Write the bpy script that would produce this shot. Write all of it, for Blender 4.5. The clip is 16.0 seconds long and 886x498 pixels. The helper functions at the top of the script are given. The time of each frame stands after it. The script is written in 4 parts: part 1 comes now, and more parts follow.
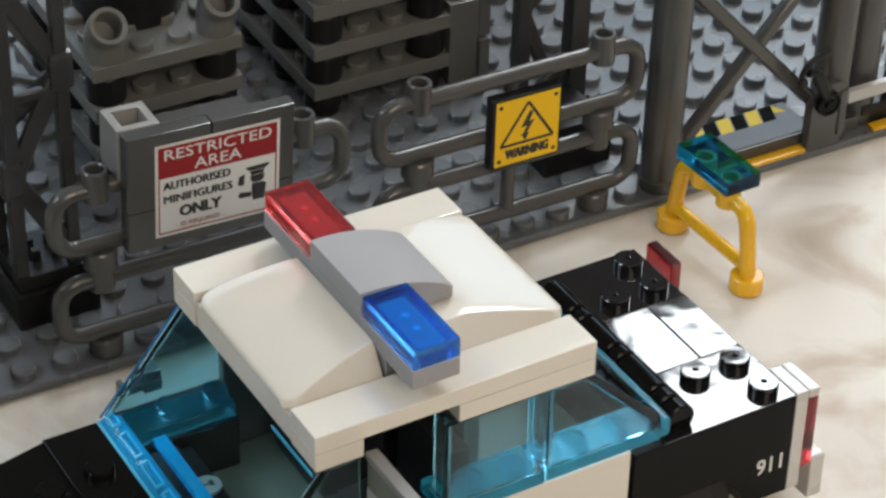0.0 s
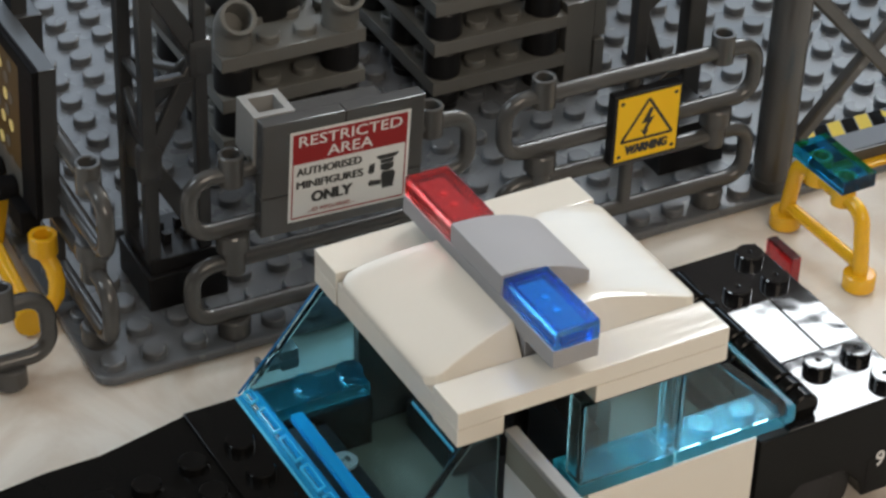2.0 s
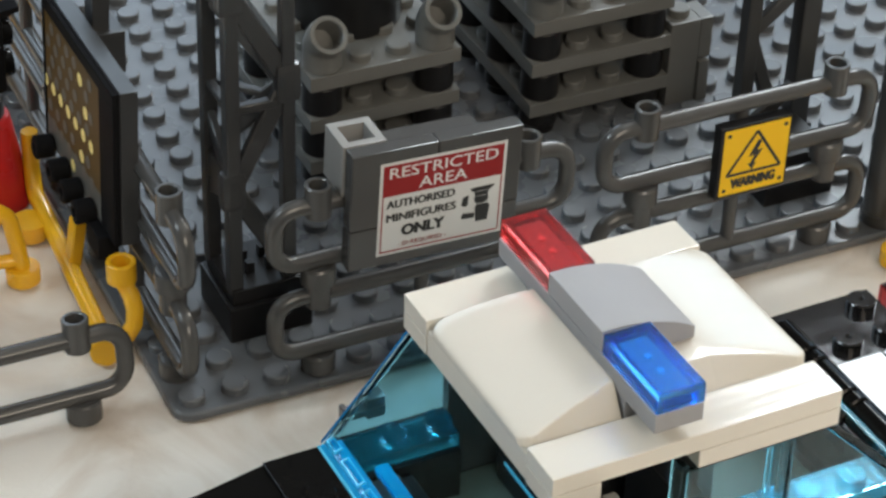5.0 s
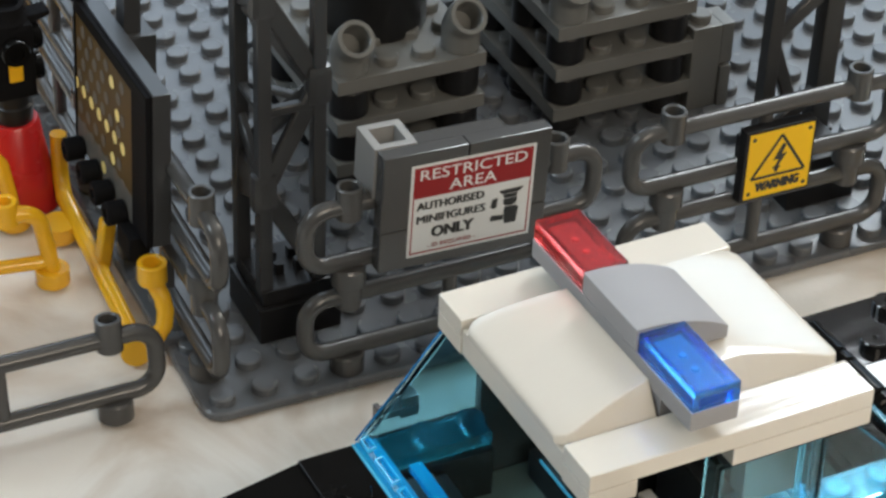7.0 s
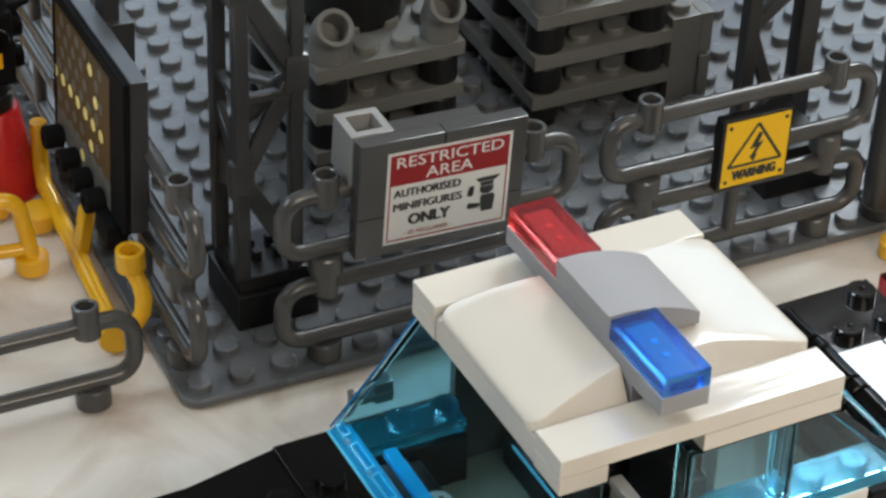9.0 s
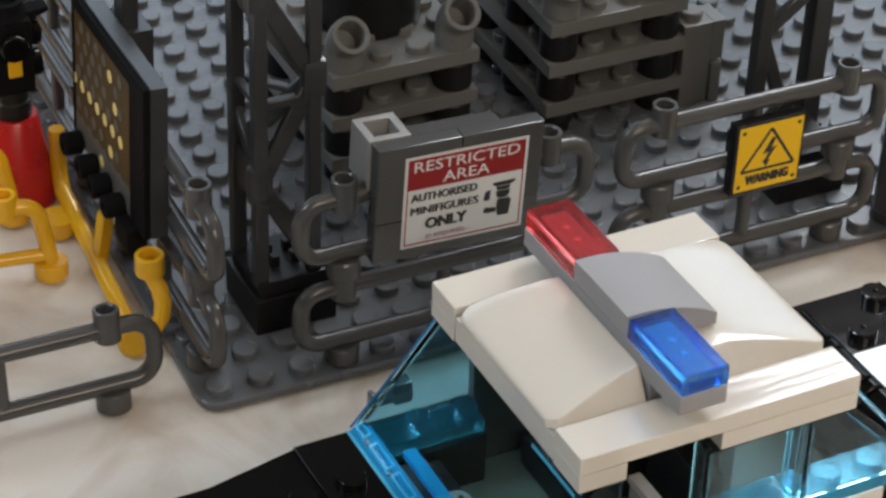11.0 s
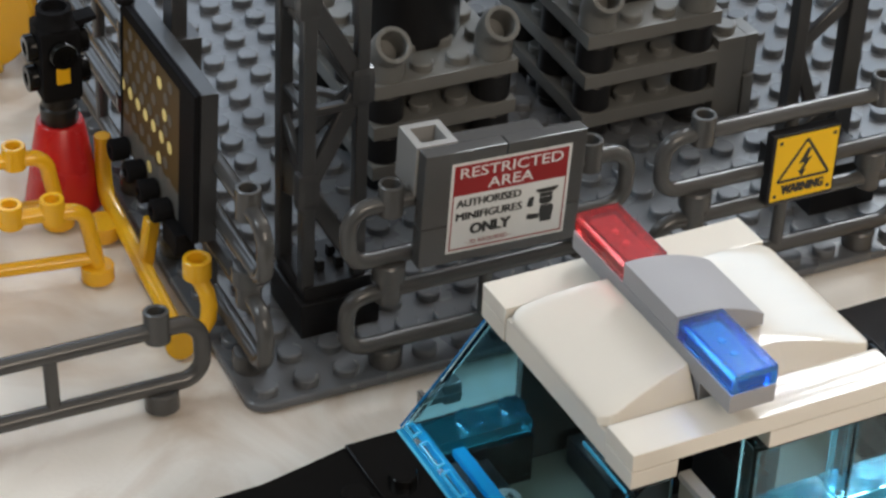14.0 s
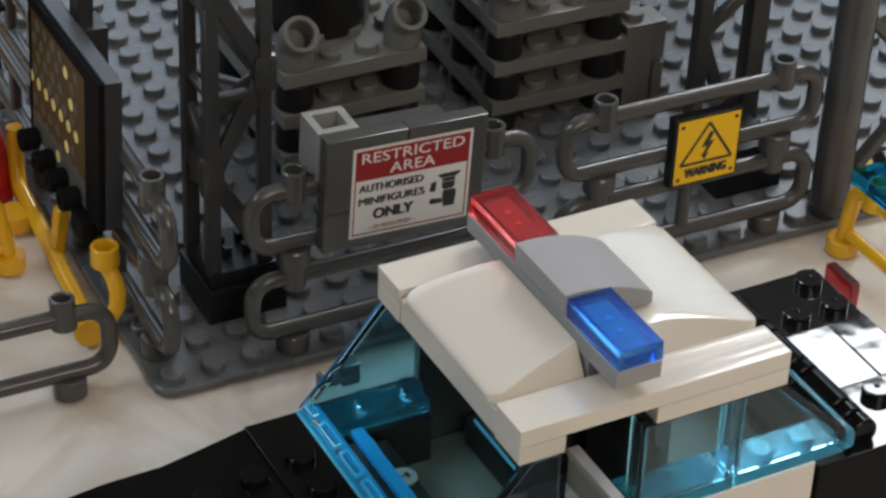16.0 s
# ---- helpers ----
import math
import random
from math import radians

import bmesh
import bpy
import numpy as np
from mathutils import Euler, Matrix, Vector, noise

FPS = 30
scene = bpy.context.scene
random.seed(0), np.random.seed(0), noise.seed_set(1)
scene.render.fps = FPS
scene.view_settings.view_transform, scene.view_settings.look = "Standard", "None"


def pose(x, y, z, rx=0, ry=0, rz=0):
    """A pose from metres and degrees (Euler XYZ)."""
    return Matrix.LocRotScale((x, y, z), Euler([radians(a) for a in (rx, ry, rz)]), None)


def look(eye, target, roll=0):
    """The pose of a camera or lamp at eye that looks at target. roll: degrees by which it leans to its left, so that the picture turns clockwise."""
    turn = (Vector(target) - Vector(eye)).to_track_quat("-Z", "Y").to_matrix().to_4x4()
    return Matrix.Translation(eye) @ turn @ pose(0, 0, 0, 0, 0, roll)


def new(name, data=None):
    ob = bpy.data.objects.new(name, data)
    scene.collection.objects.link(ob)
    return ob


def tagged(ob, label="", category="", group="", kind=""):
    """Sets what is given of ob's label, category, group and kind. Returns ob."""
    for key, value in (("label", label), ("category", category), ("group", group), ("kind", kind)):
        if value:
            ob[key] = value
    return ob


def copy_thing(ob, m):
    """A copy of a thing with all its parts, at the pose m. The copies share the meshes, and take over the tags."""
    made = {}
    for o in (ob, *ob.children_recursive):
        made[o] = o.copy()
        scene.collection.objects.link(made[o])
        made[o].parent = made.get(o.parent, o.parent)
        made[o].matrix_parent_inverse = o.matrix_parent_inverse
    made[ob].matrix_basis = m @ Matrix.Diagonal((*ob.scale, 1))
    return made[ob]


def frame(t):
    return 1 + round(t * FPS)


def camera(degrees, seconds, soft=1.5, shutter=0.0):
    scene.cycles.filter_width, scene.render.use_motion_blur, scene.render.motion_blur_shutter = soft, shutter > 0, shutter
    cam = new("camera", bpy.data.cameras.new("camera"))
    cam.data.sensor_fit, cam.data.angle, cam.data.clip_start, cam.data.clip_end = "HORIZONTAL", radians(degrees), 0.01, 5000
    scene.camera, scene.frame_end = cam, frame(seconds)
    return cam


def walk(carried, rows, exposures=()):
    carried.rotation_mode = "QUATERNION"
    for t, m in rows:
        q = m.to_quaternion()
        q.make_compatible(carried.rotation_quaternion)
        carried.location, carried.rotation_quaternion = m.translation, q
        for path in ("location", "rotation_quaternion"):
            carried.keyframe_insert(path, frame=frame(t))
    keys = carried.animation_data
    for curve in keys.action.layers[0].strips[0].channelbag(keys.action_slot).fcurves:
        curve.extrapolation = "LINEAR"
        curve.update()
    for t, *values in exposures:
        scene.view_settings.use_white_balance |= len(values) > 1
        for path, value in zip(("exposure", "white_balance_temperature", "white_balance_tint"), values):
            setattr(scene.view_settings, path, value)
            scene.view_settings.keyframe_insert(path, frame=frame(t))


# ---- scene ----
# All lengths below are in studs of the toy bricks (8 mm); part() and at() turn them into metres.
U = 0.008
cam = camera(20.569, 16.0, 2.7)
PATH = [
    (0, (-11.625, -41.319, 34.646), (4.482, -13.124, 11.288), 1.79),
    (0.5, (-11.716, -41.486, 34.618), (4.487, -13.316, 11.296), 1.76),
    (1, (-12.689, -41.511, 34.679), (3.311, -13.202, 11.385), 1.91),
    (1.5, (-13.106, -41.943, 34.757), (2.639, -13.412, 11.560), 1.99),
    (2, (-13.892, -41.699, 34.765), (1.650, -13.000, 11.639), 2.23),
    (2.5, (-13.874, -41.626, 34.721), (1.372, -12.702, 11.679), 2.35),
    (3, (-13.935, -41.021, 34.739), (0.884, -11.902, 11.663), 2.25),
    (3.5, (-13.179, -39.972, 34.610), (1.240, -10.849, 11.288), 2.24),
    (4, (-12.774, -39.020, 34.498), (1.428, -10.010, 10.903), 2.12),
    (6.5, (-13.389, -38.963, 34.497), (0.903, -9.901, 11.021), 2.23),
    (7, (-13.771, -39.085, 34.588), (0.597, -10.023, 11.158), 2.37),
    (7.5, (-13.686, -38.816, 34.513), (0.651, -9.761, 11.055), 2.55),
    (8, (-13.696, -38.707, 34.518), (0.616, -9.700, 10.986), 2.56),
    (8.5, (-13.468, -39.096, 34.598), (0.922, -10.137, 11.054), 2.54),
    (11, (-14.059, -39.866, 34.642), (0.397, -10.723, 11.368), 2.37),
    (11.5, (-14.256, -39.772, 34.639), (0.132, -10.558, 11.411), 2.39),
    (12, (-14.363, -39.993, 34.717), (0.054, -10.736, 11.561), 2.46),
    (12.5, (-14.554, -40.092, 34.671), (-0.035, -10.806, 11.617), 2.51),
    (13, (-15.047, -40.063, 34.732), (-0.507, -10.749, 11.727), 2.69),
    (13.5, (-15.343, -40.170, 34.700), (-0.687, -10.874, 11.744), 2.80),
    (14, (-15.575, -40.331, 34.760), (-0.905, -11.011, 11.844), 2.84),
    (14.5, (-16.137, -40.189, 34.744), (-1.436, -10.836, 11.890), 3.03),
    (15, (-15.863, -40.234, 34.799), (-1.102, -10.941, 11.907), 3.14),
    (15.5, (-14.714, -40.905, 34.819), (0.214, -11.713, 11.907), 2.96),
    (16, (-14.551, -41.636, 34.859), (0.585, -12.518, 11.989), 2.78),
]
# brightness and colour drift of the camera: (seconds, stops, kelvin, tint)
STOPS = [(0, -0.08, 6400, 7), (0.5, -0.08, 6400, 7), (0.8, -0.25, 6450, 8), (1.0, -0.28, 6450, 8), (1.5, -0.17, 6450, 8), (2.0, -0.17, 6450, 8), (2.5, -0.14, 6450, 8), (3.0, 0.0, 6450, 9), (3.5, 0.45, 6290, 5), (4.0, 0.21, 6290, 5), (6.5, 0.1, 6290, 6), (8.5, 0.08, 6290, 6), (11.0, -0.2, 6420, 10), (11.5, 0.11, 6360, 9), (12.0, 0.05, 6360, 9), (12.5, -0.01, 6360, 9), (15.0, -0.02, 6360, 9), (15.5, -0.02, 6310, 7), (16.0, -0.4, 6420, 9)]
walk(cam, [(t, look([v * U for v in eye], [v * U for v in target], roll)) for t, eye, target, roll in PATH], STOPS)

# ---- world, window light, added fill ----
world = bpy.data.worlds.new("world")
scene.world = world
world.use_nodes = True
wn = world.node_tree.nodes
sky = wn.new("ShaderNodeTexSky")
sky.sky_type = "NISHITA"
sky.sun_disc = False
sky.sun_elevation = radians(40)
sky.sun_rotation = radians(160)
world.node_tree.links.new(sky.outputs[0], wn["Background"].inputs[0])
wn["Background"].inputs[1].default_value = 0.10
scene.view_settings.exposure = 0.0


def area(name, m, sx, sy, watts, colour):
    la = bpy.data.lights.new(name, "AREA")
    la.shape, la.size, la.size_y, la.energy, la.color = "RECTANGLE", sx, sy, watts, colour
    ob = new(name, la)
    ob.matrix_world = m
    return ob


# room in metres: table top at z = TABLE
TABLE = -0.2 * U
ROOM = dict(x0=-1.5, x1=3.1, y0=-1.6, y1=1.45, z0=TABLE - 0.75, z1=TABLE + 2.6)
WIN = dict(x0=1.15, x1=2.15, z0=TABLE + 1.41, z1=TABLE + 2.40)
WIN_LOW = dict(x0=1.05, x1=2.15, z0=TABLE + 0.50, z1=TABLE + 1.10)
WIN_EAST = dict(y0=0.75, y1=1.40, z0=TABLE + 1.10, z1=TABLE + 1.95)
FILL_WEST = dict(y0=0.05, y1=0.80, z0=TABLE + 1.15, z1=TABLE + 1.95)
WIN2 = dict(x0=-0.85, x1=0.63, z0=TABLE + 0.46, z1=TABLE + 1.16)
# opening made only for the warm fill on the near side
FILL_SOUTH = dict(x0=-0.45, x1=0.45, z0=TABLE + 0.75, z1=TABLE + 1.65)


def opening_light(name, w, y, into, watts, colour):
    """Area light from one wall opening, facing into the room."""
    cx, cz = (w["x0"] + w["x1"]) / 2, (w["z0"] + w["z1"]) / 2
    area(name, look((cx, y, cz), (cx, y + into, cz)), w["x1"] - w["x0"], w["z1"] - w["z0"], watts, colour)


opening_light("upper_window_daylight", WIN, ROOM["y1"] - 0.02, -1.0, 68.0, (0.93, 0.96, 1.0))
opening_light("lower_window_daylight", WIN_LOW, ROOM["y1"] - 0.02, -1.0, 4.4, (0.60, 0.80, 1.0))
opening_light("second_window_daylight", WIN2, ROOM["y1"] - 0.02, -1.0, 7.5, (0.76, 0.87, 1.0))
ey, ez = (WIN_EAST["y0"] + WIN_EAST["y1"]) / 2, (WIN_EAST["z0"] + WIN_EAST["z1"]) / 2
area("east_window_daylight", look((ROOM["x1"] - 0.02, ey, ez), (0.0, ey, ez)), WIN_EAST["y1"] - WIN_EAST["y0"], WIN_EAST["z1"] - WIN_EAST["z0"], 25.0, (1.0, 0.91, 0.80))
# added unseen fill from the west that lifts the roof's front slope
wy, wz = (FILL_WEST["y0"] + FILL_WEST["y1"]) / 2, (FILL_WEST["z0"] + FILL_WEST["z1"]) / 2
area("west_fill_light", look((ROOM["x0"] + 0.02, wy, wz), (0.0, wy, wz)), FILL_WEST["y1"] - FILL_WEST["y0"], FILL_WEST["z1"] - FILL_WEST["z0"], 19.0, (0.82, 0.93, 1.0))
# added warm fill from the unseen near side, where no window is known
opening_light("south_fill_light", FILL_SOUTH, ROOM["y0"] + 0.02, 1.0, 16.0, (1.0, 0.82, 0.63))


# ---- materials ----
def nodes_of(name):
    m = bpy.data.materials.new(name)
    m.use_nodes = True
    t = m.node_tree
    return m, t, t.nodes, t.nodes["Principled BSDF"]


def plastic(name, rgb, rough=0.28, spec=0.5, vary=0.10, bump=0.02, scale=260.0, dust=0.06, swing=0.09, wave=0.0, ior=1.53, streak=0.0):
    m, t, n, b = nodes_of(name)
    co = n.new("ShaderNodeTexCoord")
    big = n.new("ShaderNodeTexNoise")
    big.inputs["Scale"].default_value = 45.0
    big.inputs["Detail"].default_value = 5.0
    fine = n.new("ShaderNodeTexNoise")
    fine.inputs["Scale"].default_value = scale * 4
    fine.inputs["Detail"].default_value = 3.0
    t.links.new(co.outputs["Object"], big.inputs["Vector"])
    t.links.new(co.outputs["Object"], fine.inputs["Vector"])
    mix = n.new("ShaderNodeMix")
    mix.data_type = "RGBA"
    lo = [c * (1 - vary) for c in rgb]
    hi = [min(1, c * (1 + vary) + dust * 0.05) for c in rgb]
    mix.inputs[6].default_value = (*lo, 1)
    mix.inputs[7].default_value = (*hi, 1)
    t.links.new(big.outputs[0], mix.inputs[0])
    t.links.new(mix.outputs[2], b.inputs["Base Color"])
    ra = n.new("ShaderNodeMapRange")
    ra.inputs[3].default_value = max(0.03, rough - swing)
    ra.inputs[4].default_value = rough + swing
    t.links.new(big.outputs[0], ra.inputs[0])
    t.links.new(ra.outputs[0], b.inputs["Roughness"])
    bp = n.new("ShaderNodeBump")
    bp.inputs["Strength"].default_value = bump
    bp.inputs["Distance"].default_value = 0.0004
    t.links.new(fine.outputs[0], bp.inputs["Height"])
    t.links.new(bp.outputs[0], b.inputs["Normal"])
    if wave:
        soft = n.new("ShaderNodeTexNoise")
        soft.inputs["Scale"].default_value = 170.0
        soft.inputs["Detail"].default_value = 1.0
        t.links.new(co.outputs["Object"], soft.inputs["Vector"])
        b2 = n.new("ShaderNodeBump")
        b2.inputs["Strength"].default_value = 1.0
        b2.inputs["Distance"].default_value = wave
        t.links.new(soft.outputs[0], b2.inputs["Height"])
        t.links.new(b2.outputs[0], bp.inputs["Normal"])
    if streak:
        # faint flow lines of the moulding, drawn out along the part
        mp = n.new("ShaderNodeMapping")
        mp.inputs["Scale"].default_value = (18.0, 330.0, 60.0)
        flow = n.new("ShaderNodeTexNoise")
        flow.inputs["Scale"].default_value = 1.0
        flow.inputs["Detail"].default_value = 2.0
        b3 = n.new("ShaderNodeBump")
        b3.inputs["Strength"].default_value = 1.0
        b3.inputs["Distance"].default_value = streak
        t.links.new(co.outputs["Object"], mp.inputs["Vector"])
        t.links.new(mp.outputs[0], flow.inputs["Vector"])
        t.links.new(flow.outputs[0], b3.inputs["Height"])
        t.links.new(b3.outputs[0], bp.inputs["Normal"])
    b.inputs["Specular IOR Level"].default_value = spec
    b.inputs["IOR"].default_value = ior
    return m


def clear_plastic(name, rgb, rough=0.05, spec=0.5, ior=1.5):
    m, t, n, b = nodes_of(name)
    b.inputs["Base Color"].default_value = (*rgb, 1)
    b.inputs["Transmission Weight"].default_value = 1.0
    b.inputs["Roughness"].default_value = rough
    b.inputs["IOR"].default_value = ior
    b.inputs["Specular IOR Level"].default_value = spec
    return m


M = dict(
    dark_grey=plastic("dark_grey_plastic", (0.060, 0.060, 0.060), 0.23, spec=0.5, swing=0.06),
    plate_grey=plastic("baseplate_grey_plastic", (0.112, 0.120, 0.132), 0.27, bump=0.03, vary=0.12, spec=0.5),
    stack_grey=plastic("stack_grey_plastic", (0.140, 0.141, 0.134), 0.36),
    light_grey=plastic("light_grey_plastic", (0.42, 0.42, 0.41), 0.30),
    bar_grey=plastic("light_bar_grey_plastic", (0.33, 0.33, 0.345), 0.55, spec=0.18),
    white=plastic("white_plastic", (0.70, 0.662, 0.590), 0.12, vary=0.03, swing=0.02, bump=0.004, streak=0.0001),
    black=plastic("black_plastic", (0.008, 0.008, 0.009), 0.06, spec=0.6, vary=0.2, bump=0.0, swing=0.03, wave=0.00005),
    soft_black=plastic("matt_black_plastic", (0.011, 0.011, 0.012), 0.34, spec=0.22),
    bonnet=plastic("black_bonnet_plastic", (0.006, 0.006, 0.006), 0.05, spec=0.5, ior=1.22, dust=0.0, swing=0.02),
    body_black=plastic("black_body_plastic", (0.007, 0.007, 0.007), 0.3, spec=0.25, ior=1.25, dust=0.0),
    trim_grey=plastic("door_trim_grey_plastic", (0.19, 0.185, 0.175), 0.4),
    girder=plastic("girder_dark_plastic", (0.031, 0.032, 0.034), 0.33),
    yellow=plastic("yellow_plastic", (0.80, 0.44, 0.012), 0.22, vary=0.06),
    red=plastic("red_plastic", (0.48, 0.015, 0.015), 0.28, vary=0.08),
    sticker_yellow=plastic("yellow_sticker", (0.88, 0.545, 0.012), 0.45, vary=0.03, spec=0.2),
    sticker_white=plastic("white_sticker", (0.68, 0.69, 0.69), 0.45, vary=0.02, spec=0.2),
    sticker_red=plastic("red_sticker", (0.27, 0.018, 0.020), 0.45, vary=0.05, spec=0.2),
    ink=plastic("black_ink", (0.014, 0.014, 0.014), 0.42),
    ink_white=plastic("white_ink", (0.74, 0.74, 0.74), 0.42, vary=0.02),
    glass_blue=clear_plastic("clear_light_blue_plastic", (0.55, 0.87, 0.98), 0.04, 0.5, 1.36),
    glass_dark_blue=clear_plastic("clear_dark_blue_plastic", (0.008, 0.26, 0.88), 0.18, 0.5, 1.38),
    glass_red=clear_plastic("clear_red_plastic", (0.64, 0.045, 0.05), 0.2, 0.5, 1.38),
    glass_teal=clear_plastic("clear_teal_plastic", (0.008, 0.21, 0.44), 0.05, 0.4, 1.28),
    dot_lit=plastic("pale_yellow_print", (0.86, 0.70, 0.25), 0.45, vary=0.03),
    dot_dim=plastic("brown_print", (0.13, 0.112, 0.095), 0.5, vary=0.1, ior=1.2),
    board_black=plastic("board_black_plastic", (0.010, 0.010, 0.011), 0.5, ior=1.06, dust=0.0),
    brick_grey=plastic("pale_grey_plastic", (0.27, 0.27, 0.265), 0.32),
    tail_grey=plastic("pale_tail_plastic", (0.55, 0.54, 0.52), 0.28),
    glass_tail=clear_plastic("clear_dark_red_plastic", (0.42, 0.015, 0.02), 0.1),
    board_face=plastic("brown_board_print", (0.085, 0.050, 0.014), 0.5, vary=0.3, ior=1.2),
    board_low=plastic("grey_board_print", (0.11, 0.105, 0.095), 0.5, vary=0.1, ior=1.2),
    wall=plastic("room_wall_paint", (0.35, 0.31, 0.26), 0.8, vary=0.03),
    wall_dark=plastic("dark_brown_wall_panel", (0.065, 0.048, 0.034), 0.7, vary=0.2),
    ceiling=plastic("ceiling_paint", (0.75, 0.73, 0.70), 0.85, vary=0.02),
    hazard_grey=plastic("hazard_tile_grey", (0.050, 0.056, 0.070), 0.30, spec=0.18),
    hazard_yellow=plastic("faded_yellow_print", (0.50, 0.37, 0.015), 0.55, vary=0.08, spec=0.2),
    interior=plastic("dark_interior_plastic", (0.15, 0.15, 0.125), 0.5, spec=0.2),
    sticker_black=plastic("black_sticker", (0.008, 0.008, 0.008), 0.35, spec=0.25, ior=1.25, dust=0.0),
    floor=plastic("floor_wood", (0.26, 0.17, 0.10), 0.5, vary=0.2),
)


def cloth_material():
    m, t, n, b = nodes_of("cream_table_cloth")
    co = n.new("ShaderNodeTexCoord")
    big = n.new("ShaderNodeTexNoise")
    big.inputs["Scale"].default_value = 23.0
    big.inputs["Detail"].default_value = 5.0
    big.inputs["Distortion"].default_value = 1.6
    ramp = n.new("ShaderNodeValToRGB")
    ramp.color_ramp.elements[0].position = 0.33
    ramp.color_ramp.elements[0].color = (0.55, 0.46, 0.375, 1)
    ramp.color_ramp.elements[1].position = 0.54
    ramp.color_ramp.elements[1].color = (0.77, 0.735, 0.68, 1)
    fine = n.new("ShaderNodeTexNoise")
    fine.inputs["Scale"].default_value = 900.0
    bp = n.new("ShaderNodeBump")
    bp.inputs["Strength"].default_value = 0.12
    bp.inputs["Distance"].default_value = 0.0004
    for a in (big, fine):
        t.links.new(co.outputs["Object"], a.inputs["Vector"])
    t.links.new(big.outputs[0], ramp.inputs[0])
    t.links.new(ramp.outputs[0], b.inputs["Base Color"])
    t.links.new(fine.outputs[0], bp.inputs["Height"])
    t.links.new(bp.outputs[0], b.inputs["Normal"])
    b.inputs["Roughness"].default_value = 0.66
    b.inputs["Specular IOR Level"].default_value = 0.25
    return m


M["cloth"] = cloth_material()


def milky_plastic(name, rgb, clear=0.35, rough=0.25, ior=1.45):
    """Blue plastic; its opaque share stands in for light scattered inside."""
    m, t, n, b = nodes_of(name)
    b.inputs["Base Color"].default_value = (*rgb, 1)
    b.inputs["Transmission Weight"].default_value = clear
    b.inputs["Roughness"].default_value = rough
    b.inputs["IOR"].default_value = ior
    return m


# these blues hold the glow of light caught inside the clear plastic
M["edge"] = milky_plastic("cyan_edge_glow_plastic", (0.10, 0.62, 0.95))
M["edge_deep"] = milky_plastic("deep_blue_edge_plastic", (0.015, 0.20, 0.48))
M["glass_ledge"] = milky_plastic("clear_blue_thick_plastic", (0.055, 0.40, 0.55), 0.82, 0.16, 1.28)
# same plastic as the ledge, its colour dimmed for the dark cabin below
M["glass_shaded_corner"] = milky_plastic("clear_blue_thick_plastic_shaded", (0.04, 0.28, 0.38), 0.89, 0.05, 1.33)
M["glass_foot"] = milky_plastic("clear_deep_blue_plastic", (0.035, 0.46, 0.82), 0.6, 0.06, 1.4)


# ---- mesh helpers (studs) ----
def join(bm, other, m=None):
    if m is not None:
        other.transform(m)
    me = bpy.data.meshes.new("tmp")
    other.to_mesh(me)
    other.free()
    bm.from_mesh(me)
    bpy.data.meshes.remove(me)
    return bm


def box(x0, x1, y0, y1, z0, z1, bevel=0.03, seg=2):
    bm = bmesh.new()
    bmesh.ops.create_cube(bm, size=1.0)
    for v in bm.verts:
        v.co = (x0 + (v.co.x + 0.5) * (x1 - x0), y0 + (v.co.y + 0.5) * (y1 - y0), z0 + (v.co.z + 0.5) * (z1 - z0))
    if bevel:
        made = bmesh.ops.bevel(bm, geom=list(bm.edges), offset=bevel, segments=seg, affect="EDGES", profile=0.6)
        for fc in made["faces"]:
            fc.smooth = True
    return bm


def lathe(profile, n=20, cx=0.0, cy=0.0):
    """Turns a profile of (radius, z) round the z axis."""
    bm = bmesh.new()
    rings = []
    for r, z in profile:
        if r < 1e-5:
            rings.append([bm.verts.new((cx, cy, z))])
        else:
            rings.append([bm.verts.new((cx + r * math.cos(2 * math.pi * k / n), cy + r * math.sin(2 * math.pi * k / n), z)) for k in range(n)])
    for a, b in zip(rings, rings[1:]):
        for k in range(n):
            j = (k + 1) % n
            if len(a) == 1 and len(b) == 1:
                continue
            if len(a) == 1:
                bm.faces.new((a[0], b[j], b[k])[::-1])
            elif len(b) == 1:
                bm.faces.new((a[k], a[j], b[0]))
            else:
                bm.faces.new((a[k], a[j], b[j], b[k]))
    bmesh.ops.recalc_face_normals(bm, faces=list(bm.faces))
    for fc in bm.faces:
        fc.smooth = True
    return bm


def stud(cx, cy, z, r=0.3, h=0.21, n=18):
    return lathe([(r, z - 0.02), (r, z + h - 0.03), (r - 0.03, z + h), (0, z + h)], n, cx, cy)


def ring(cx, cy, z0, z1, r, inner, n=20):
    """A hollow stud: open at the top, closed below."""
    b = 0.025
    d = min(z1 - z0 - 0.02, 0.6)
    return lathe([(0, z0), (r, z0), (r, z1 - b), (r - b, z1), (inner + b, z1), (inner, z1 - b), (inner, z1 - d), (0, z1 - d)], n, cx, cy)


def rod(a, b, r, n=12, r2=None, cap=0.03):
    """A straight round bar from a to b."""
    a, b = Vector(a), Vector(b)
    L = (b - a).length
    r2 = r if r2 is None else r2
    bm = lathe([(0, 0), (r - cap, 0), (r, cap), (r2, L - cap), (r2 - cap, L), (0, L)], n)
    q = Vector((0, 0, 1)).rotation_difference(b - a).to_matrix().to_4x4()
    bm.transform(Matrix.Translation(a) @ q)
    return bm


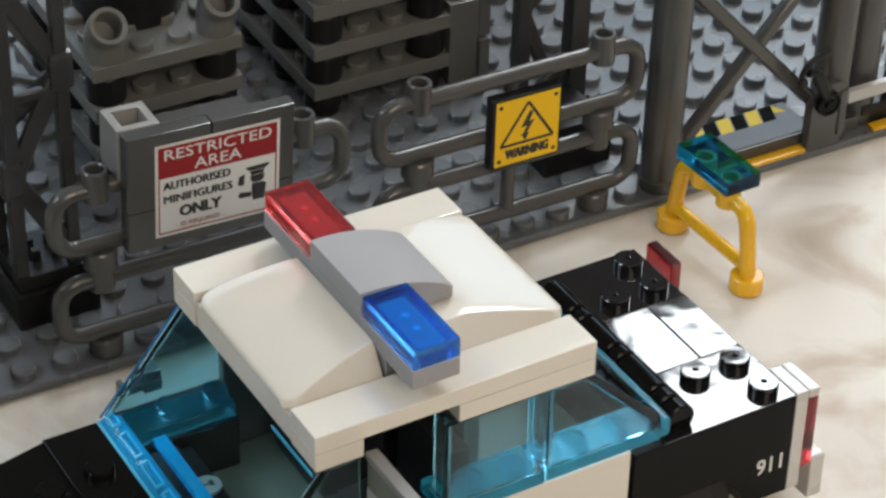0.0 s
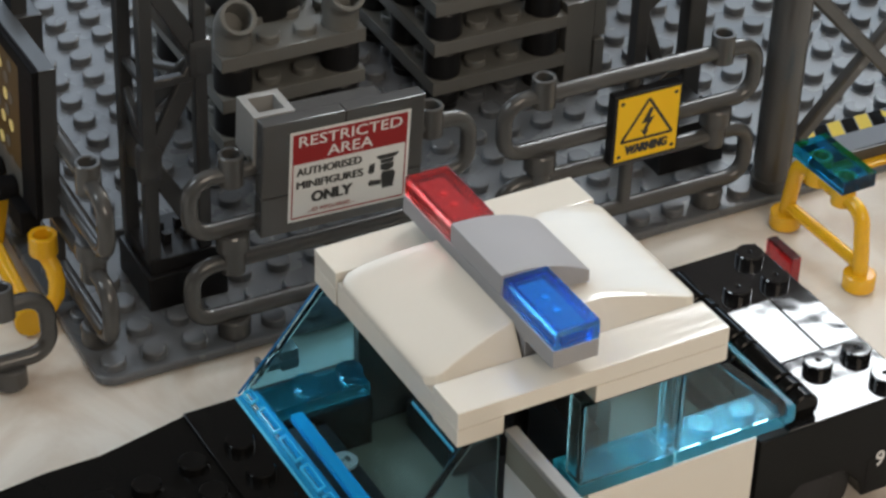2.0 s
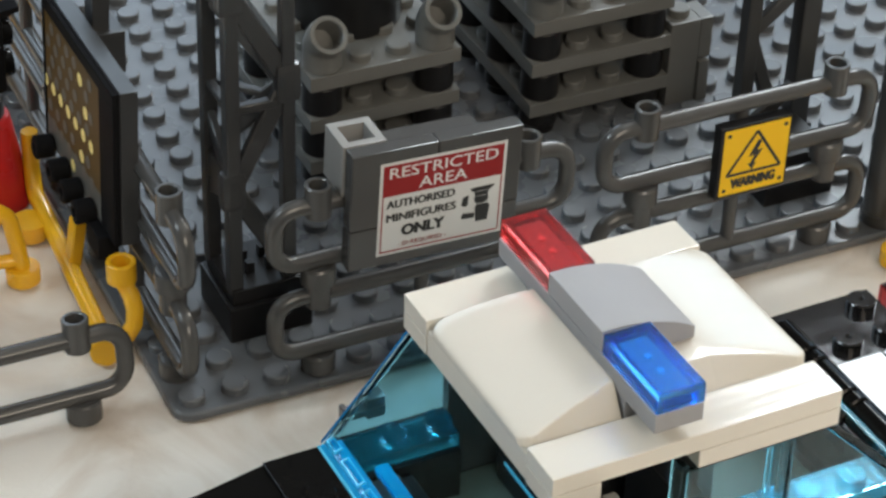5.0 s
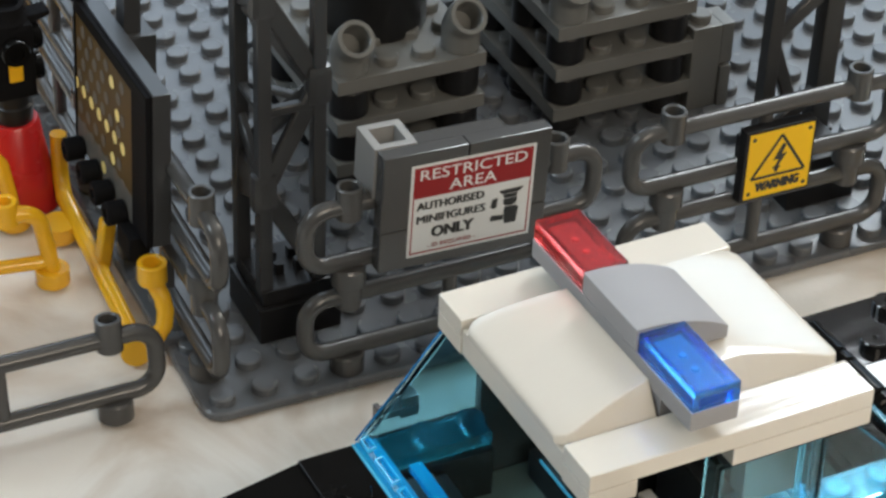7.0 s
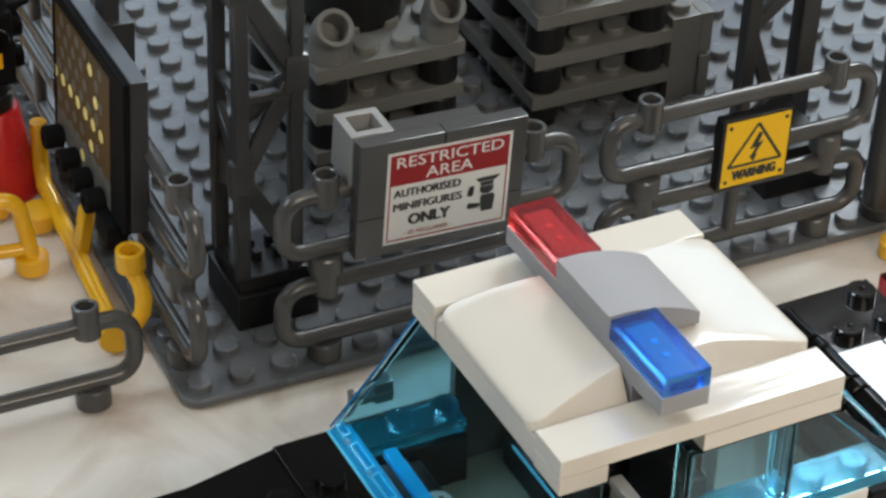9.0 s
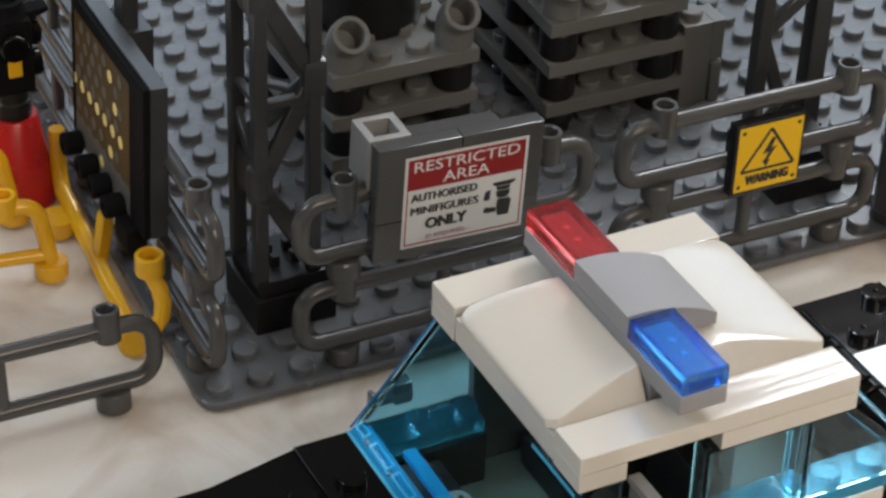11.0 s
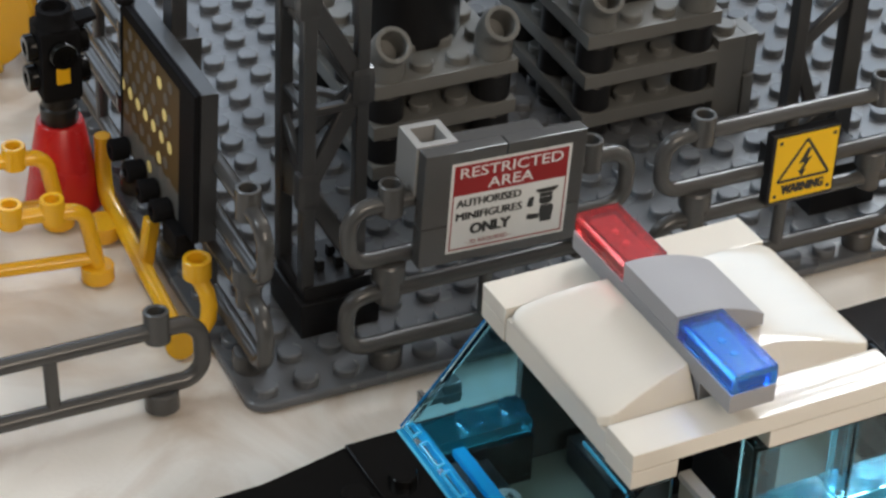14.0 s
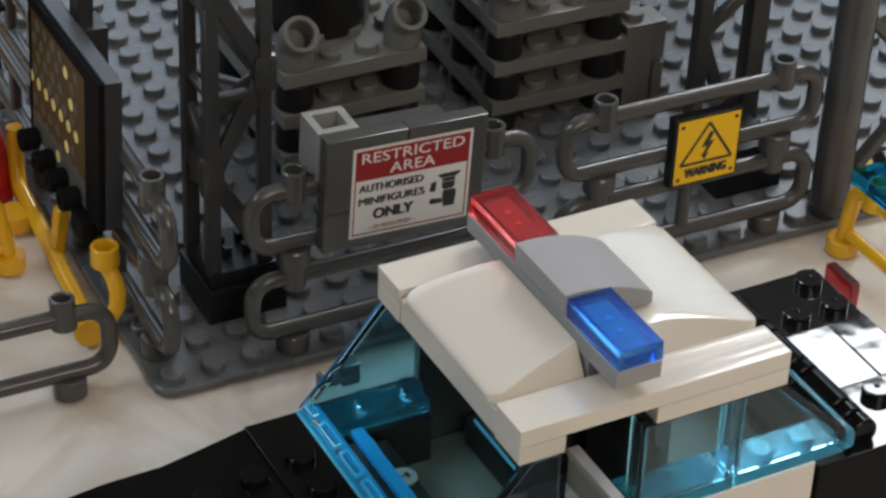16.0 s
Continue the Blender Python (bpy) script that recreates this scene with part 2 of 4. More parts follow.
def beam(a, b, w, h, up=(0, 0, 1), bevel=0.02):
    """A straight bar with a rectangular section."""
    a, b = Vector(a), Vector(b)
    d = (b - a).normalized()
    side = d.cross(Vector(up)).normalized()
    top = side.cross(d)
    bm = box(-w / 2, w / 2, 0, (b - a).length, -h / 2, h / 2, bevel, 1)
    bm.transform(Matrix.Translation(a) @ Matrix((side, d, top)).transposed().to_4x4())
    return bm


def sweep(pts, r, n=10, closed=False):
    """A round tube along points."""
    P = [Vector(p) for p in pts]
    bm = bmesh.new()
    rings, N = [], len(P)
    up = None
    for k, p in enumerate(P):
        a = P[(k - 1) % N] if closed or k > 0 else p
        b = P[(k + 1) % N] if closed or k < N - 1 else p
        d = (b - a).normalized()
        if up is None:
            up = d.orthogonal().normalized()
        up = (up - d * up.dot(d)).normalized()
        s = d.cross(up)
        rings.append([bm.verts.new(p + r * (math.cos(2 * math.pi * j / n) * up + math.sin(2 * math.pi * j / n) * s)) for j in range(n)])
    last = N if closed else N - 1
    for k in range(last):
        A, B = rings[k], rings[(k + 1) % N]
        off = 0
        if closed and k == N - 1:
            off = min(range(n), key=lambda o: (A[0].co - B[o].co).length)
        for j in range(n):
            bm.faces.new((A[j], A[(j + 1) % n], B[(j + 1 + off) % n], B[(j + off) % n]))
    if not closed:
        bm.faces.new(rings[0][::-1])
        bm.faces.new(rings[-1])
    bmesh.ops.recalc_face_normals(bm, faces=list(bm.faces))
    for fc in bm.faces:
        fc.smooth = len(fc.verts) == 4
    return bm


def loop_points(x0, x1, z0, z1, r, y=0.0, k=6):
    """A rounded rectangle in the xz plane."""
    out = []
    for cx, cz, a0 in ((x1 - r, z1 - r, 0), (x0 + r, z1 - r, 90), (x0 + r, z0 + r, 180), (x1 - r, z0 + r, 270)):
        for i in range(k + 1):
            a = radians(a0 + 90 * i / k)
            out.append((cx + r * math.cos(a), y, cz + r * math.sin(a)))
    return out


def prism(profile, y0, y1, bevel=0.03, seg=2):
    """Extrudes a profile of (x, z) along y."""
    bm = bmesh.new()
    a = [bm.verts.new((x, y0, z)) for x, z in profile]
    b = [bm.verts.new((x, y1, z)) for x, z in profile]
    n = len(a)
    bm.faces.new(a)
    bm.faces.new(b[::-1])
    for k in range(n):
        bm.faces.new((a[k], b[k], b[(k + 1) % n], a[(k + 1) % n])).smooth = n > 8
    bmesh.ops.recalc_face_normals(bm, faces=list(bm.faces))
    if bevel:
        hard = [e for e in bm.edges if e.calc_face_angle(0) > radians(35)]
        made = bmesh.ops.bevel(bm, geom=hard, offset=bevel, segments=seg, affect="EDGES", profile=0.6)
        for fc in made["faces"]:
            fc.smooth = True
        rounded = set(made["faces"])
        for e in bm.edges:
            if len({fc in rounded for fc in e.link_faces}) == 2:
                e.smooth = False
    return bm


def many(*bms):
    bm = bms[0]
    for o in bms[1:]:
        join(bm, o)
    return bm


def part(name, bm, material, parent=None, label="", smooth=True):
    """Links a bmesh, given in studs, as one mesh object."""
    bm.transform(Matrix.Scale(U, 4))
    if not smooth:
        for fc in bm.faces:
            fc.smooth = False
    me = bpy.data.meshes.new(name)
    bm.edges.index_update()
    crisp = [e.index for e in bm.edges if not e.smooth]
    bm.to_mesh(me)
    bm.free()
    me.materials.append(material)
    if smooth:
        keep = [p.use_smooth for p in me.polygons]
        me.set_sharp_from_angle(angle=radians(38))
        for p, on in zip(me.polygons, keep):
            p.use_smooth = on
        for k in crisp:
            me.edges[k].use_edge_sharp = True
    ob = new(name, me)
    if parent is not None:
        ob.parent = parent
    if label:
        tagged(ob, label)
    return ob


def at(x, y, z, rz=0.0, rx=0.0, ry=0.0):
    return pose(x * U, y * U, z * U, rx, ry, rz)


def thing(name, label, category, m=None, group="", kind=""):
    ob = new(name)
    ob.empty_display_size = 0.01
    if m is not None:
        ob.matrix_basis = m
    return tagged(ob, label, category, group, kind)


def shift(ob, x, y, z, rz=0.0):
    ob.matrix_basis = at(x, y, z, rz)
    return ob


# ---- room ----
R = ROOM


def room():
    def slab(name, x0, x1, y0, y1, z0, z1, mat, label):
        return tagged(part(name, box(x0 / U, x1 / U, y0 / U, y1 / U, z0 / U, z1 / U, 0), mat, None, "", False), label, name.split("_")[0], "", "structure")

    t = 0.12
    slab("floor", R["x0"] - t, R["x1"] + t, R["y0"] - t, R["y1"] + t, R["z0"] - t, R["z0"], M["floor"], "brown wooden room floor")
    slab("ceiling", R["x0"] - t, R["x1"] + t, R["y0"] - t, R["y1"] + t, R["z1"], R["z1"] + t, M["ceiling"], "plain white room ceiling")

    def side_wall(name, x0, x1, w, mat, label):
        """A wall along y with one opening."""
        bm = bmesh.new()
        for y0, y1, z0, z1 in ((R["y0"], w["y0"], R["z0"], R["z1"]), (w["y1"], R["y1"], R["z0"], R["z1"]), (w["y0"], w["y1"], R["z0"], w["z0"]), (w["y0"], w["y1"], w["z1"], R["z1"])):
            join(bm, box(x0 / U, x1 / U, y0 / U, y1 / U, z0 / U, z1 / U, 0))
        tagged(part(name, bm, mat, None, "", False), label, "wall", "", "structure")

    side_wall("wall_east", R["x1"], R["x1"] + t, WIN_EAST, M["wall"], "plain beige room wall with an opening for light")
    side_wall("wall_west", R["x0"] - t, R["x0"], FILL_WEST, M["wall_dark"], "dark brown panelled room wall with an opening for added light")

    def pierced(name, y0, y1, columns, mat, label):
        """A wall along x; columns lists, for each stack, the openings from the floor up."""
        xs = [R["x0"]] + [v for col in columns for v in (min(w["x0"] for w in col), max(w["x1"] for w in col))] + [R["x1"]]
        bm = bmesh.new()
        for k in range(len(xs) - 1):
            col = columns[k // 2] if k % 2 else []
            z = R["z0"]
            for w in col:
                join(bm, box(xs[k] / U, xs[k + 1] / U, y0 / U, y1 / U, z / U, w["z0"] / U, 0))
                for p, q in ((xs[k], w["x0"]), (w["x1"], xs[k + 1])):
                    if q - p > 0.01:
                        join(bm, box(p / U, q / U, y0 / U, y1 / U, w["z0"] / U, w["z1"] / U, 0))
                z = w["z1"]
            join(bm, box(xs[k] / U, xs[k + 1] / U, y0 / U, y1 / U, z / U, R["z1"] / U, 0))
        tagged(part(name, bm, mat, None, "", False), label, "wall", "", "structure")

    pierced("wall_north", R["y1"], R["y1"] + t, [[WIN2], [WIN_LOW, WIN]], M["wall_dark"], "dark brown room wall with three window openings")
    pierced("wall_south", R["y0"] - t, R["y0"], [[FILL_SOUTH]], M["wall"], "plain beige room wall with an opening for light")


room()

# ---- table and baseplate ----
def table():
    n = 220
    bm = bmesh.new()
    grid = []
    x0, x1, y0, y1 = -75.0, 95.0, -70.0, 80.0
    for j in range(n + 1):
        row = []
        for i in range(n + 1):
            x, y = x0 + (x1 - x0) * i / n, y0 + (y1 - y0) * j / n
            h = 0.5 + 0.5 * noise.noise(Vector((x * 0.07, y * 0.09, 3.1))) + 0.25 * noise.noise(Vector((x * 0.23, y * 0.19, 7.7)))
            row.append(bm.verts.new((x, y, -0.2 - 0.16 * min(1.0, max(0.0, h)))))
        grid.append(row)
    for j in range(n):
        for i in range(n):
            bm.faces.new((grid[j][i], grid[j][i + 1], grid[j + 1][i + 1], grid[j + 1][i])).smooth = True
    bot = box(x0, x1, y0, y1, -4.0, -0.42, 0.0)
    join(bm, bot)
    tagged(part("table", bm, M["cloth"]), "table covered with a cream cloth faintly stained beige", "table", "", "structure")
    leg_z0, leg_z1 = ROOM["z0"] / U, -4.0
    for k, (lx, ly) in enumerate(((-70, -65), (90, -65), (-70, 75), (90, 75))):
        tagged(part("table_leg", box(lx - 3, lx + 3, ly - 3, ly + 3, leg_z0, leg_z1, 0.2), M["floor"]), "brown wooden table leg", "table leg", "table legs", "structure")


table()

NX, NY = 32, 32


def baseplate():
    # rounded corner sheet
    prof = []
    r = 0.45
    for cx, cy, a0 in ((NX - r, NY - r, 0), (r, NY - r, 90), (r, r, 180), (NX - r, r, 270)):
        for i in range(6):
            a = radians(a0 + 18 * i)
            prof.append((cx + r * math.cos(a), cy + r * math.sin(a)))
    bm = bmesh.new()
    e = 0.035
    rings = []
    for inset, z in ((0.0, -0.2), (0.0, -e), (e, 0.0)):
        rings.append([bm.verts.new((x + (inset if x < 9 else -inset), y + (inset if y < NY / 2 else -inset), z)) for x, y in prof])
    for a, b in zip(rings, rings[1:]):
        for k in range(len(prof)):
            j = (k + 1) % len(prof)
            bm.faces.new((a[k], a[j], b[j], b[k]))
    bm.faces.new(rings[-1])
    bm.faces.new(rings[0][::-1])
    bmesh.ops.recalc_face_normals(bm, faces=list(bm.faces))
    plate = tagged(part("baseplate", bm, M["plate_grey"]), "dark bluish grey studded plastic baseplate lying on the table", "baseplate")
    one = part("stud", stud(0, 0, 0), M["plate_grey"], plate)
    one.matrix_basis = at(0.5, 0.5, 0)
    verts = [v.co / U for v in one.data.vertices]
    polys = [tuple(p.vertices) for p in one.data.polygons]
    allv, allf, count = [], [], 1
    for j in range(NY):
        for i in range(NX):
            if (i == 0 and j == 0) or (j == 0 and i >= 19) or (j == 1 and 20 <= i < 23):
                continue
            if i < 20 and j < 15 and count < 300:
                o = one.copy()
                scene.collection.objects.link(o)
                o.parent = plate
                o.matrix_basis = at(i + 0.5, j + 0.5, 0, (i * 37 + j * 71) % 360)
                count += 1
                continue
            base = len(allv)
            allv += [(v[0] + i + 0.5, v[1] + j + 0.5, v[2]) for v in verts]
            allf += [tuple(base + q for q in p) for p in polys]
    big = bpy.data.meshes.new("studs")
    big.from_pydata(allv, [], allf)
    rest = bmesh.new()
    rest.from_mesh(big)
    bpy.data.meshes.remove(big)
    tagged(part("far_studs", rest, M["plate_grey"], plate), "", "", "", "stuff")


baseplate()


# ---- bar fences ----
def bar_fence():
    """A long bar fence: origin at its middle, base at z = 0."""
    ob = thing("bar_fence", "dark grey plastic bar fence with hollow round posts", "fence", None, "long grey bar fences")
    part("rail_loop", sweep(loop_points(-3.52, 3.52, 0.60, 2.07, 0.52), 0.2, 14, True), M["dark_grey"], ob)
    for x in (-2.5, 2.5):
        part("foot", many(lathe([(0, 0), (0.37, 0), (0.40, 0.03), (0.40, 0.45), (0.36, 0.5), (0, 0.5)], 20, x, 0)), M["dark_grey"], ob)
        part("post", ring(x, 0, 1.80, 2.58, 0.30, 0.2), M["dark_grey"], ob)
    part("brace", rod((0, 0, 0.62), (0, 0, 2.05), 0.17), M["dark_grey"], ob)
    return ob


FENCES = []
first = bar_fence()
shift(first, 6, 0.5, 0)
spots = [(6, 0.5, 2.4, 0), (14, 0.5, 0, 0), (14, 0.5, 2.4, 0), (0.5, 4, 0, 90), (0.5, 4, 2.4, 90), (0.5, 12, 0, 90), (0.5, 12, 2.4, 90), (0.5, 20, 0, 90), (0.5, 20, 2.4, 90)]
for x, y, z, rz in spots:
    copy_thing(first, at(x, y, z, rz))
loose = copy_thing(first, at(-4.28, 1.05, -0.2, 0, -6))
tagged(loose, "dark grey plastic bar fence standing loose on the cloth")


# ---- restricted sign ----
def words(name, text, size, m, mat, parent, align="CENTER", bold=0.0):
    cu = bpy.data.curves.new(name, "FONT")
    cu.body, cu.size, cu.align_x, cu.align_y = text, size, align, "CENTER"
    cu.offset, cu.extrude = bold, 0.004
    cu.resolution_u = 3
    tmp = bpy.data.objects.new("tmp", cu)
    scene.collection.objects.link(tmp)
    dg = bpy.context.evaluated_depsgraph_get()
    me = bpy.data.meshes.new_from_object(tmp.evaluated_get(dg))
    bpy.data.objects.remove(tmp)
    bpy.data.curves.remove(cu)
    bm = bmesh.new()
    bm.from_mesh(me)
    bpy.data.meshes.remove(me)
    bm.transform(m)
    return part(name, bm, mat, parent, "", False)


def fit_words(name, text, cx, cz, width, height, y, mat, parent, bold=0.012, twice=0.0):
    """Upright lettering of a given width and height, facing -y."""
    cu = bpy.data.curves.new("probe", "FONT")
    cu.body, cu.size, cu.align_x, cu.align_y = text, 1.0, "CENTER", "CENTER"
    tmp = bpy.data.objects.new("tmp", cu)
    scene.collection.objects.link(tmp)
    bpy.context.view_layer.update()
    w, h = tmp.dimensions.x, tmp.dimensions.y
    bpy.data.objects.remove(tmp)
    bpy.data.curves.remove(cu)
    m = Matrix.Translation((cx, y, cz)) @ Matrix.Rotation(radians(90), 4, "X") @ Matrix.Diagonal((width / w, height / h, 1, 1))
    ob = words(name, text, 1.0, m, mat, parent, bold=bold)
    if twice:
        bm = bmesh.new()
        bm.from_mesh(ob.data)
        extra = bm.copy()
        extra.transform(Matrix.Translation((twice * U, -0.002 * U, 0)))
        join(bm, extra)
        bm.to_mesh(ob.data)
        bm.free()
    return ob


def flat(x0, x1, z0, z1, y, d=0.006):
    return box(x0, x1, y - d, y, z0, z1, 0)


def restricted_sign():
    ob = thing("restricted_sign", "grey brick-built panel with a red and white restricted area sticker", "sign")
    F, D = -0.1, 0.12
    part("tile", box(4.0, 5.99, F, 0.3, 3.88, 5.79, 0.03), M["dark_grey"], ob)
    part("tile", box(6.01, 8.0, F, 0.3, 3.88, 5.79, 0.03), M["dark_grey"], ob)
    part("tile", box(4.0, 8.0, F, 0.3, 2.84, 3.86, 0.03), M["dark_grey"], ob)
    part("backing", box(4.98, 7.15, 0.305, 0.84, 4.7, 5.70, 0.03), M["dark_grey"], ob)
    # hollow one-stud brick, open at the top
    t, z0, z1 = 0.19, 4.55, 5.81
    bm = many(box(3.95, 4.95, 0.31, 0.31 + t, z0, z1, 0.015), box(3.95, 4.95, 1.31 - t, 1.31, z0, z1, 0.015),
              box(3.95, 3.95 + t, 0.30 + t, 1.32 - t, z0, z1, 0.015), box(4.95 - t, 4.95, 0.30 + t, 1.32 - t, z0, z1, 0.015),
              box(4.1, 4.8, 0.4, 1.2, z0 + 0.05, z0 + 0.35, 0), lathe([(0, z0 + 0.3), (0.13, z0 + 0.3), (0.13, z1 - 0.45), (0, z1 - 0.45)], 12, 4.45, 0.81))
    part("hollow_brick", bm, M["brick_grey"], ob, "light grey open brick")
    s = part("sticker", flat(D + 4.53, D + 7.52, 3.1, 5.49, F - 0.002), M["sticker_white"], ob, "white sticker with red heading")
    y = F - 0.010
    part("red_band", flat(D + 4.60, D + 7.45, 4.63, 5.42, y), M["sticker_red"], s)
    for x0, x1, z0, z1 in ((4.60, 7.45, 3.17, 3.205), (4.60, 4.63, 3.21, 4.62), (7.42, 7.45, 3.21, 4.62)):
        part("border", flat(D + x0, D + x1, z0, z1, y), M["sticker_red"], s)
    yt = y - 0.008
    fit_words("lettering", "RESTRICTED", D + 6.02, 5.20, 2.56, 0.27, yt, M["ink_white"], s, 0.0, 0.004)
    fit_words("lettering", "AREA", D + 6.02, 4.84, 1.13, 0.27, yt, M["ink_white"], s, 0.0, 0.004)
    fit_words("lettering", "AUTHORISED", D + 5.51, 4.40, 1.60, 0.20, yt, M["ink"], s, 0.0, 0.024)
    fit_words("lettering", "MINIFIGURES", D + 5.53, 4.05, 1.64, 0.20, yt, M["ink"], s, 0.0, 0.024)
    fit_words("lettering", "ONLY", D + 5.58, 3.67, 0.98, 0.27, yt, M["ink"], s, 0.02, 0.03)
    fit_words("lettering", "- ID REQUIRED -", D + 5.60, 3.33, 1.15, 0.12, yt, M["sticker_red"], s, 0.0)
    # plain dark pictogram blocks
    for shape in ([(6.70, 4.40), (7.28, 4.42), (7.24, 4.35), (7.16, 4.30), (6.80, 4.30), (6.72, 4.34)],
                  [(6.80, 4.285), (7.15, 4.285), (7.13, 4.18), (6.83, 4.18)],
                  [(6.81, 4.165), (7.15, 4.165), (7.14, 4.03), (7.05, 3.97), (6.90, 3.97), (6.82, 4.03)],
                  [(6.86, 3.95), (7.14, 3.95), (7.20, 3.88), (7.16, 3.50), (6.88, 3.50), (6.86, 3.64), (6.84, 3.84)],
                  [(6.50, 4.00), (6.54, 4.20), (6.67, 4.24), (6.66, 3.98), (6.58, 3.95)],
                  [(6.52, 3.70), (6.56, 3.78), (6.66, 3.76), (6.84, 3.74), (6.84, 3.62), (6.64, 3.62), (6.54, 3.63)]):
        part("pictogram_block", prism([(D + px, pz) for px, pz in shape], yt + 0.000, yt + 0.004, 0), M["ink"], s, "", False)
    ob.matrix_basis = at(6, 0, 4.4) @ pose(0, 0, 0, 0, 2.0, 0) @ at(-6, 0, -4.4)


restricted_sign()


def warning_sign():
    ob = thing("warning_sign", "black tile with a yellow electric warning sticker, clipped to the fence", "sign")
    F = 0.06
    x0, x1, z0, z1 = 13.24, 15.14, 2.22, 4.17
    part("tile", box(x0, x1, F, F + 0.32, z0, z1, 0.04), M["soft_black"], ob)
    part("clip", many(box(13.9, 14.4, F + 0.3, 0.75, 3.30, 3.42, 0.02), box(13.9, 14.4, F + 0.3, 0.75, 2.72, 2.84, 0.02)), M["soft_black"], ob)
    s = part("sticker", flat(x0 + 0.10, x1 - 0.06, z0 + 0.08, z1 - 0.07, F - 0.002), M["sticker_yellow"], ob, "yellow sticker with lightning triangle")
    y = F - 0.012
    cx = (x0 + x1) / 2 + 0.02
    tri = [(cx - 0.72, z0 + 0.62), (cx + 0.72, z0 + 0.62), (cx, z0 + 1.72)]
    bm = bmesh.new()
    for k in range(3):
        a, b = Vector((tri[k][0], y, tri[k][1])), Vector((tri[(k + 1) % 3][0], y, tri[(k + 1) % 3][1]))
        join(bm, beam(a, b, 0.075, 0.006, (0, 1, 0), 0))
    part("triangle", bm, M["ink"], s, "", False)
    bolt = [(0.04, 1.46), (-0.17, 1.04), (-0.01, 1.06), (-0.12, 0.84), (-0.18, 0.86), (-0.05, 0.66), (0.05, 0.86), (-0.02, 0.85), (0.19, 1.20), (0.05, 1.17), (0.15, 1.44)]
    part("bolt", prism([(cx + a, z0 + b) for a, b in bolt], y - 0.003, y + 0.003, 0), M["ink"], s, "", False)
    fit_words("lettering", "WARNING", cx, z0 + 0.36, 1.16, 0.25, y - 0.004, M["ink"], s, 0.03, 0.03)
    for px, pz in ((x0 + 0.22, z0 + 0.22), (x1 - 0.18, z0 + 0.22), (x0 + 0.22, z1 - 0.22), (x1 - 0.18, z1 - 0.22)):
        d = lathe([(0, 0), (0.055, 0), (0.055, 0.006), (0, 0.006)], 10)
        d.transform(Matrix.Translation((px, y, pz)) @ Matrix.Rotation(radians(90), 4, "X"))
        part("printed_rivet", d, M["ink"], s)


warning_sign()


# ---- lattice girders ----
def girder(label):
    """A three-legged lattice mast on a solid black foot."""
    ob = thing("lattice_tower", label, "tower")
    part("foot", many(box(2.0, 4.0, 2.0, 4.0, 0.0, 0.95, 0.05), box(2.12, 3.88, 2.12, 3.88, 0.95, 1.35, 0.05)), M["soft_black"], ob, "solid black foot")
    for k in range(4):
        an = radians(45 + 90 * k)
        part("axle_fin", box(3.0 + 0.34 * math.cos(an) - 0.1, 3.0 + 0.34 * math.cos(an) + 0.1, 3.0 + 0.34 * math.sin(an) - 0.1, 3.0 + 0.34 * math.sin(an) + 0.1, 1.3, 1.62, 0.03), M["soft_black"], ob)
    h = 10.4
    A, B, C = (2.25, 3.76), (2.25, 2.36), (3.53, 2.34)
    for (x, y), w in ((A, 0.17), (B, 0.165), (C, 0.155)):
        part("leg", box(x - w, x + w, y - w, y + w, 1.2, h, 0.05), M["girder"], ob)
    def tie(p, z0, q, z1, w=0.44, t=0.2, up=(0, 1, 0)):
        part("brace", beam((*p, z0), (*q, z1), w, t, up, 0.04), M["girder"], ob)

    for z0, z1 in ((3.55, 4.35),):
        part("gusset", many(beam((*A, (z0 + z1) / 2), (*B, (z0 + z1) / 2), 0.24, z1 - z0, (0, 0, 1), 0.05)), M["girder"], ob)
    for z in (3.96, 6.5, 8.9):
        p = C if z == 6.5 else B
        part("gusset", box(p[0] - 0.30, p[0] + 0.30, p[1] - 0.21, p[1] + 0.21, z - 0.5, z + 0.5, 0.18), M["girder"], ob)
    tie(C, 6.4, A, 8.3, 0.42, 0.2, (1, 1, 0))
    tie(C, 6.5, A, 4.2, 0.42, 0.2, (1, 1, 0))
    for z in (3.96, 8.9):
        tie(B, z, C, z - 2.35)
        tie(B, z, C, z + 2.5 if z < 5 else z + 1.2)
        tie(A, z + 1.25, B, z + 0.05, 0.36, 0.2, (1, 0, 0))
        tie(A, z - 0.7, B, z - 0.1, 0.36, 0.2, (1, 0, 0))
    part("collar", many(beam((*A, 6.02), (*B, 6.02), 0.2, 0.16, (0, 0, 1), 0.03), beam((*B, 6.02), (*C, 6.02), 0.22, 0.22, (0, 0, 1), 0.03), beam((*C, 6.02), (*A, 6.02), 0.2, 0.16, (0, 0, 1), 0.03)), M["girder"], ob)
    return ob


girder("dark plastic lattice tower on a solid black foot")


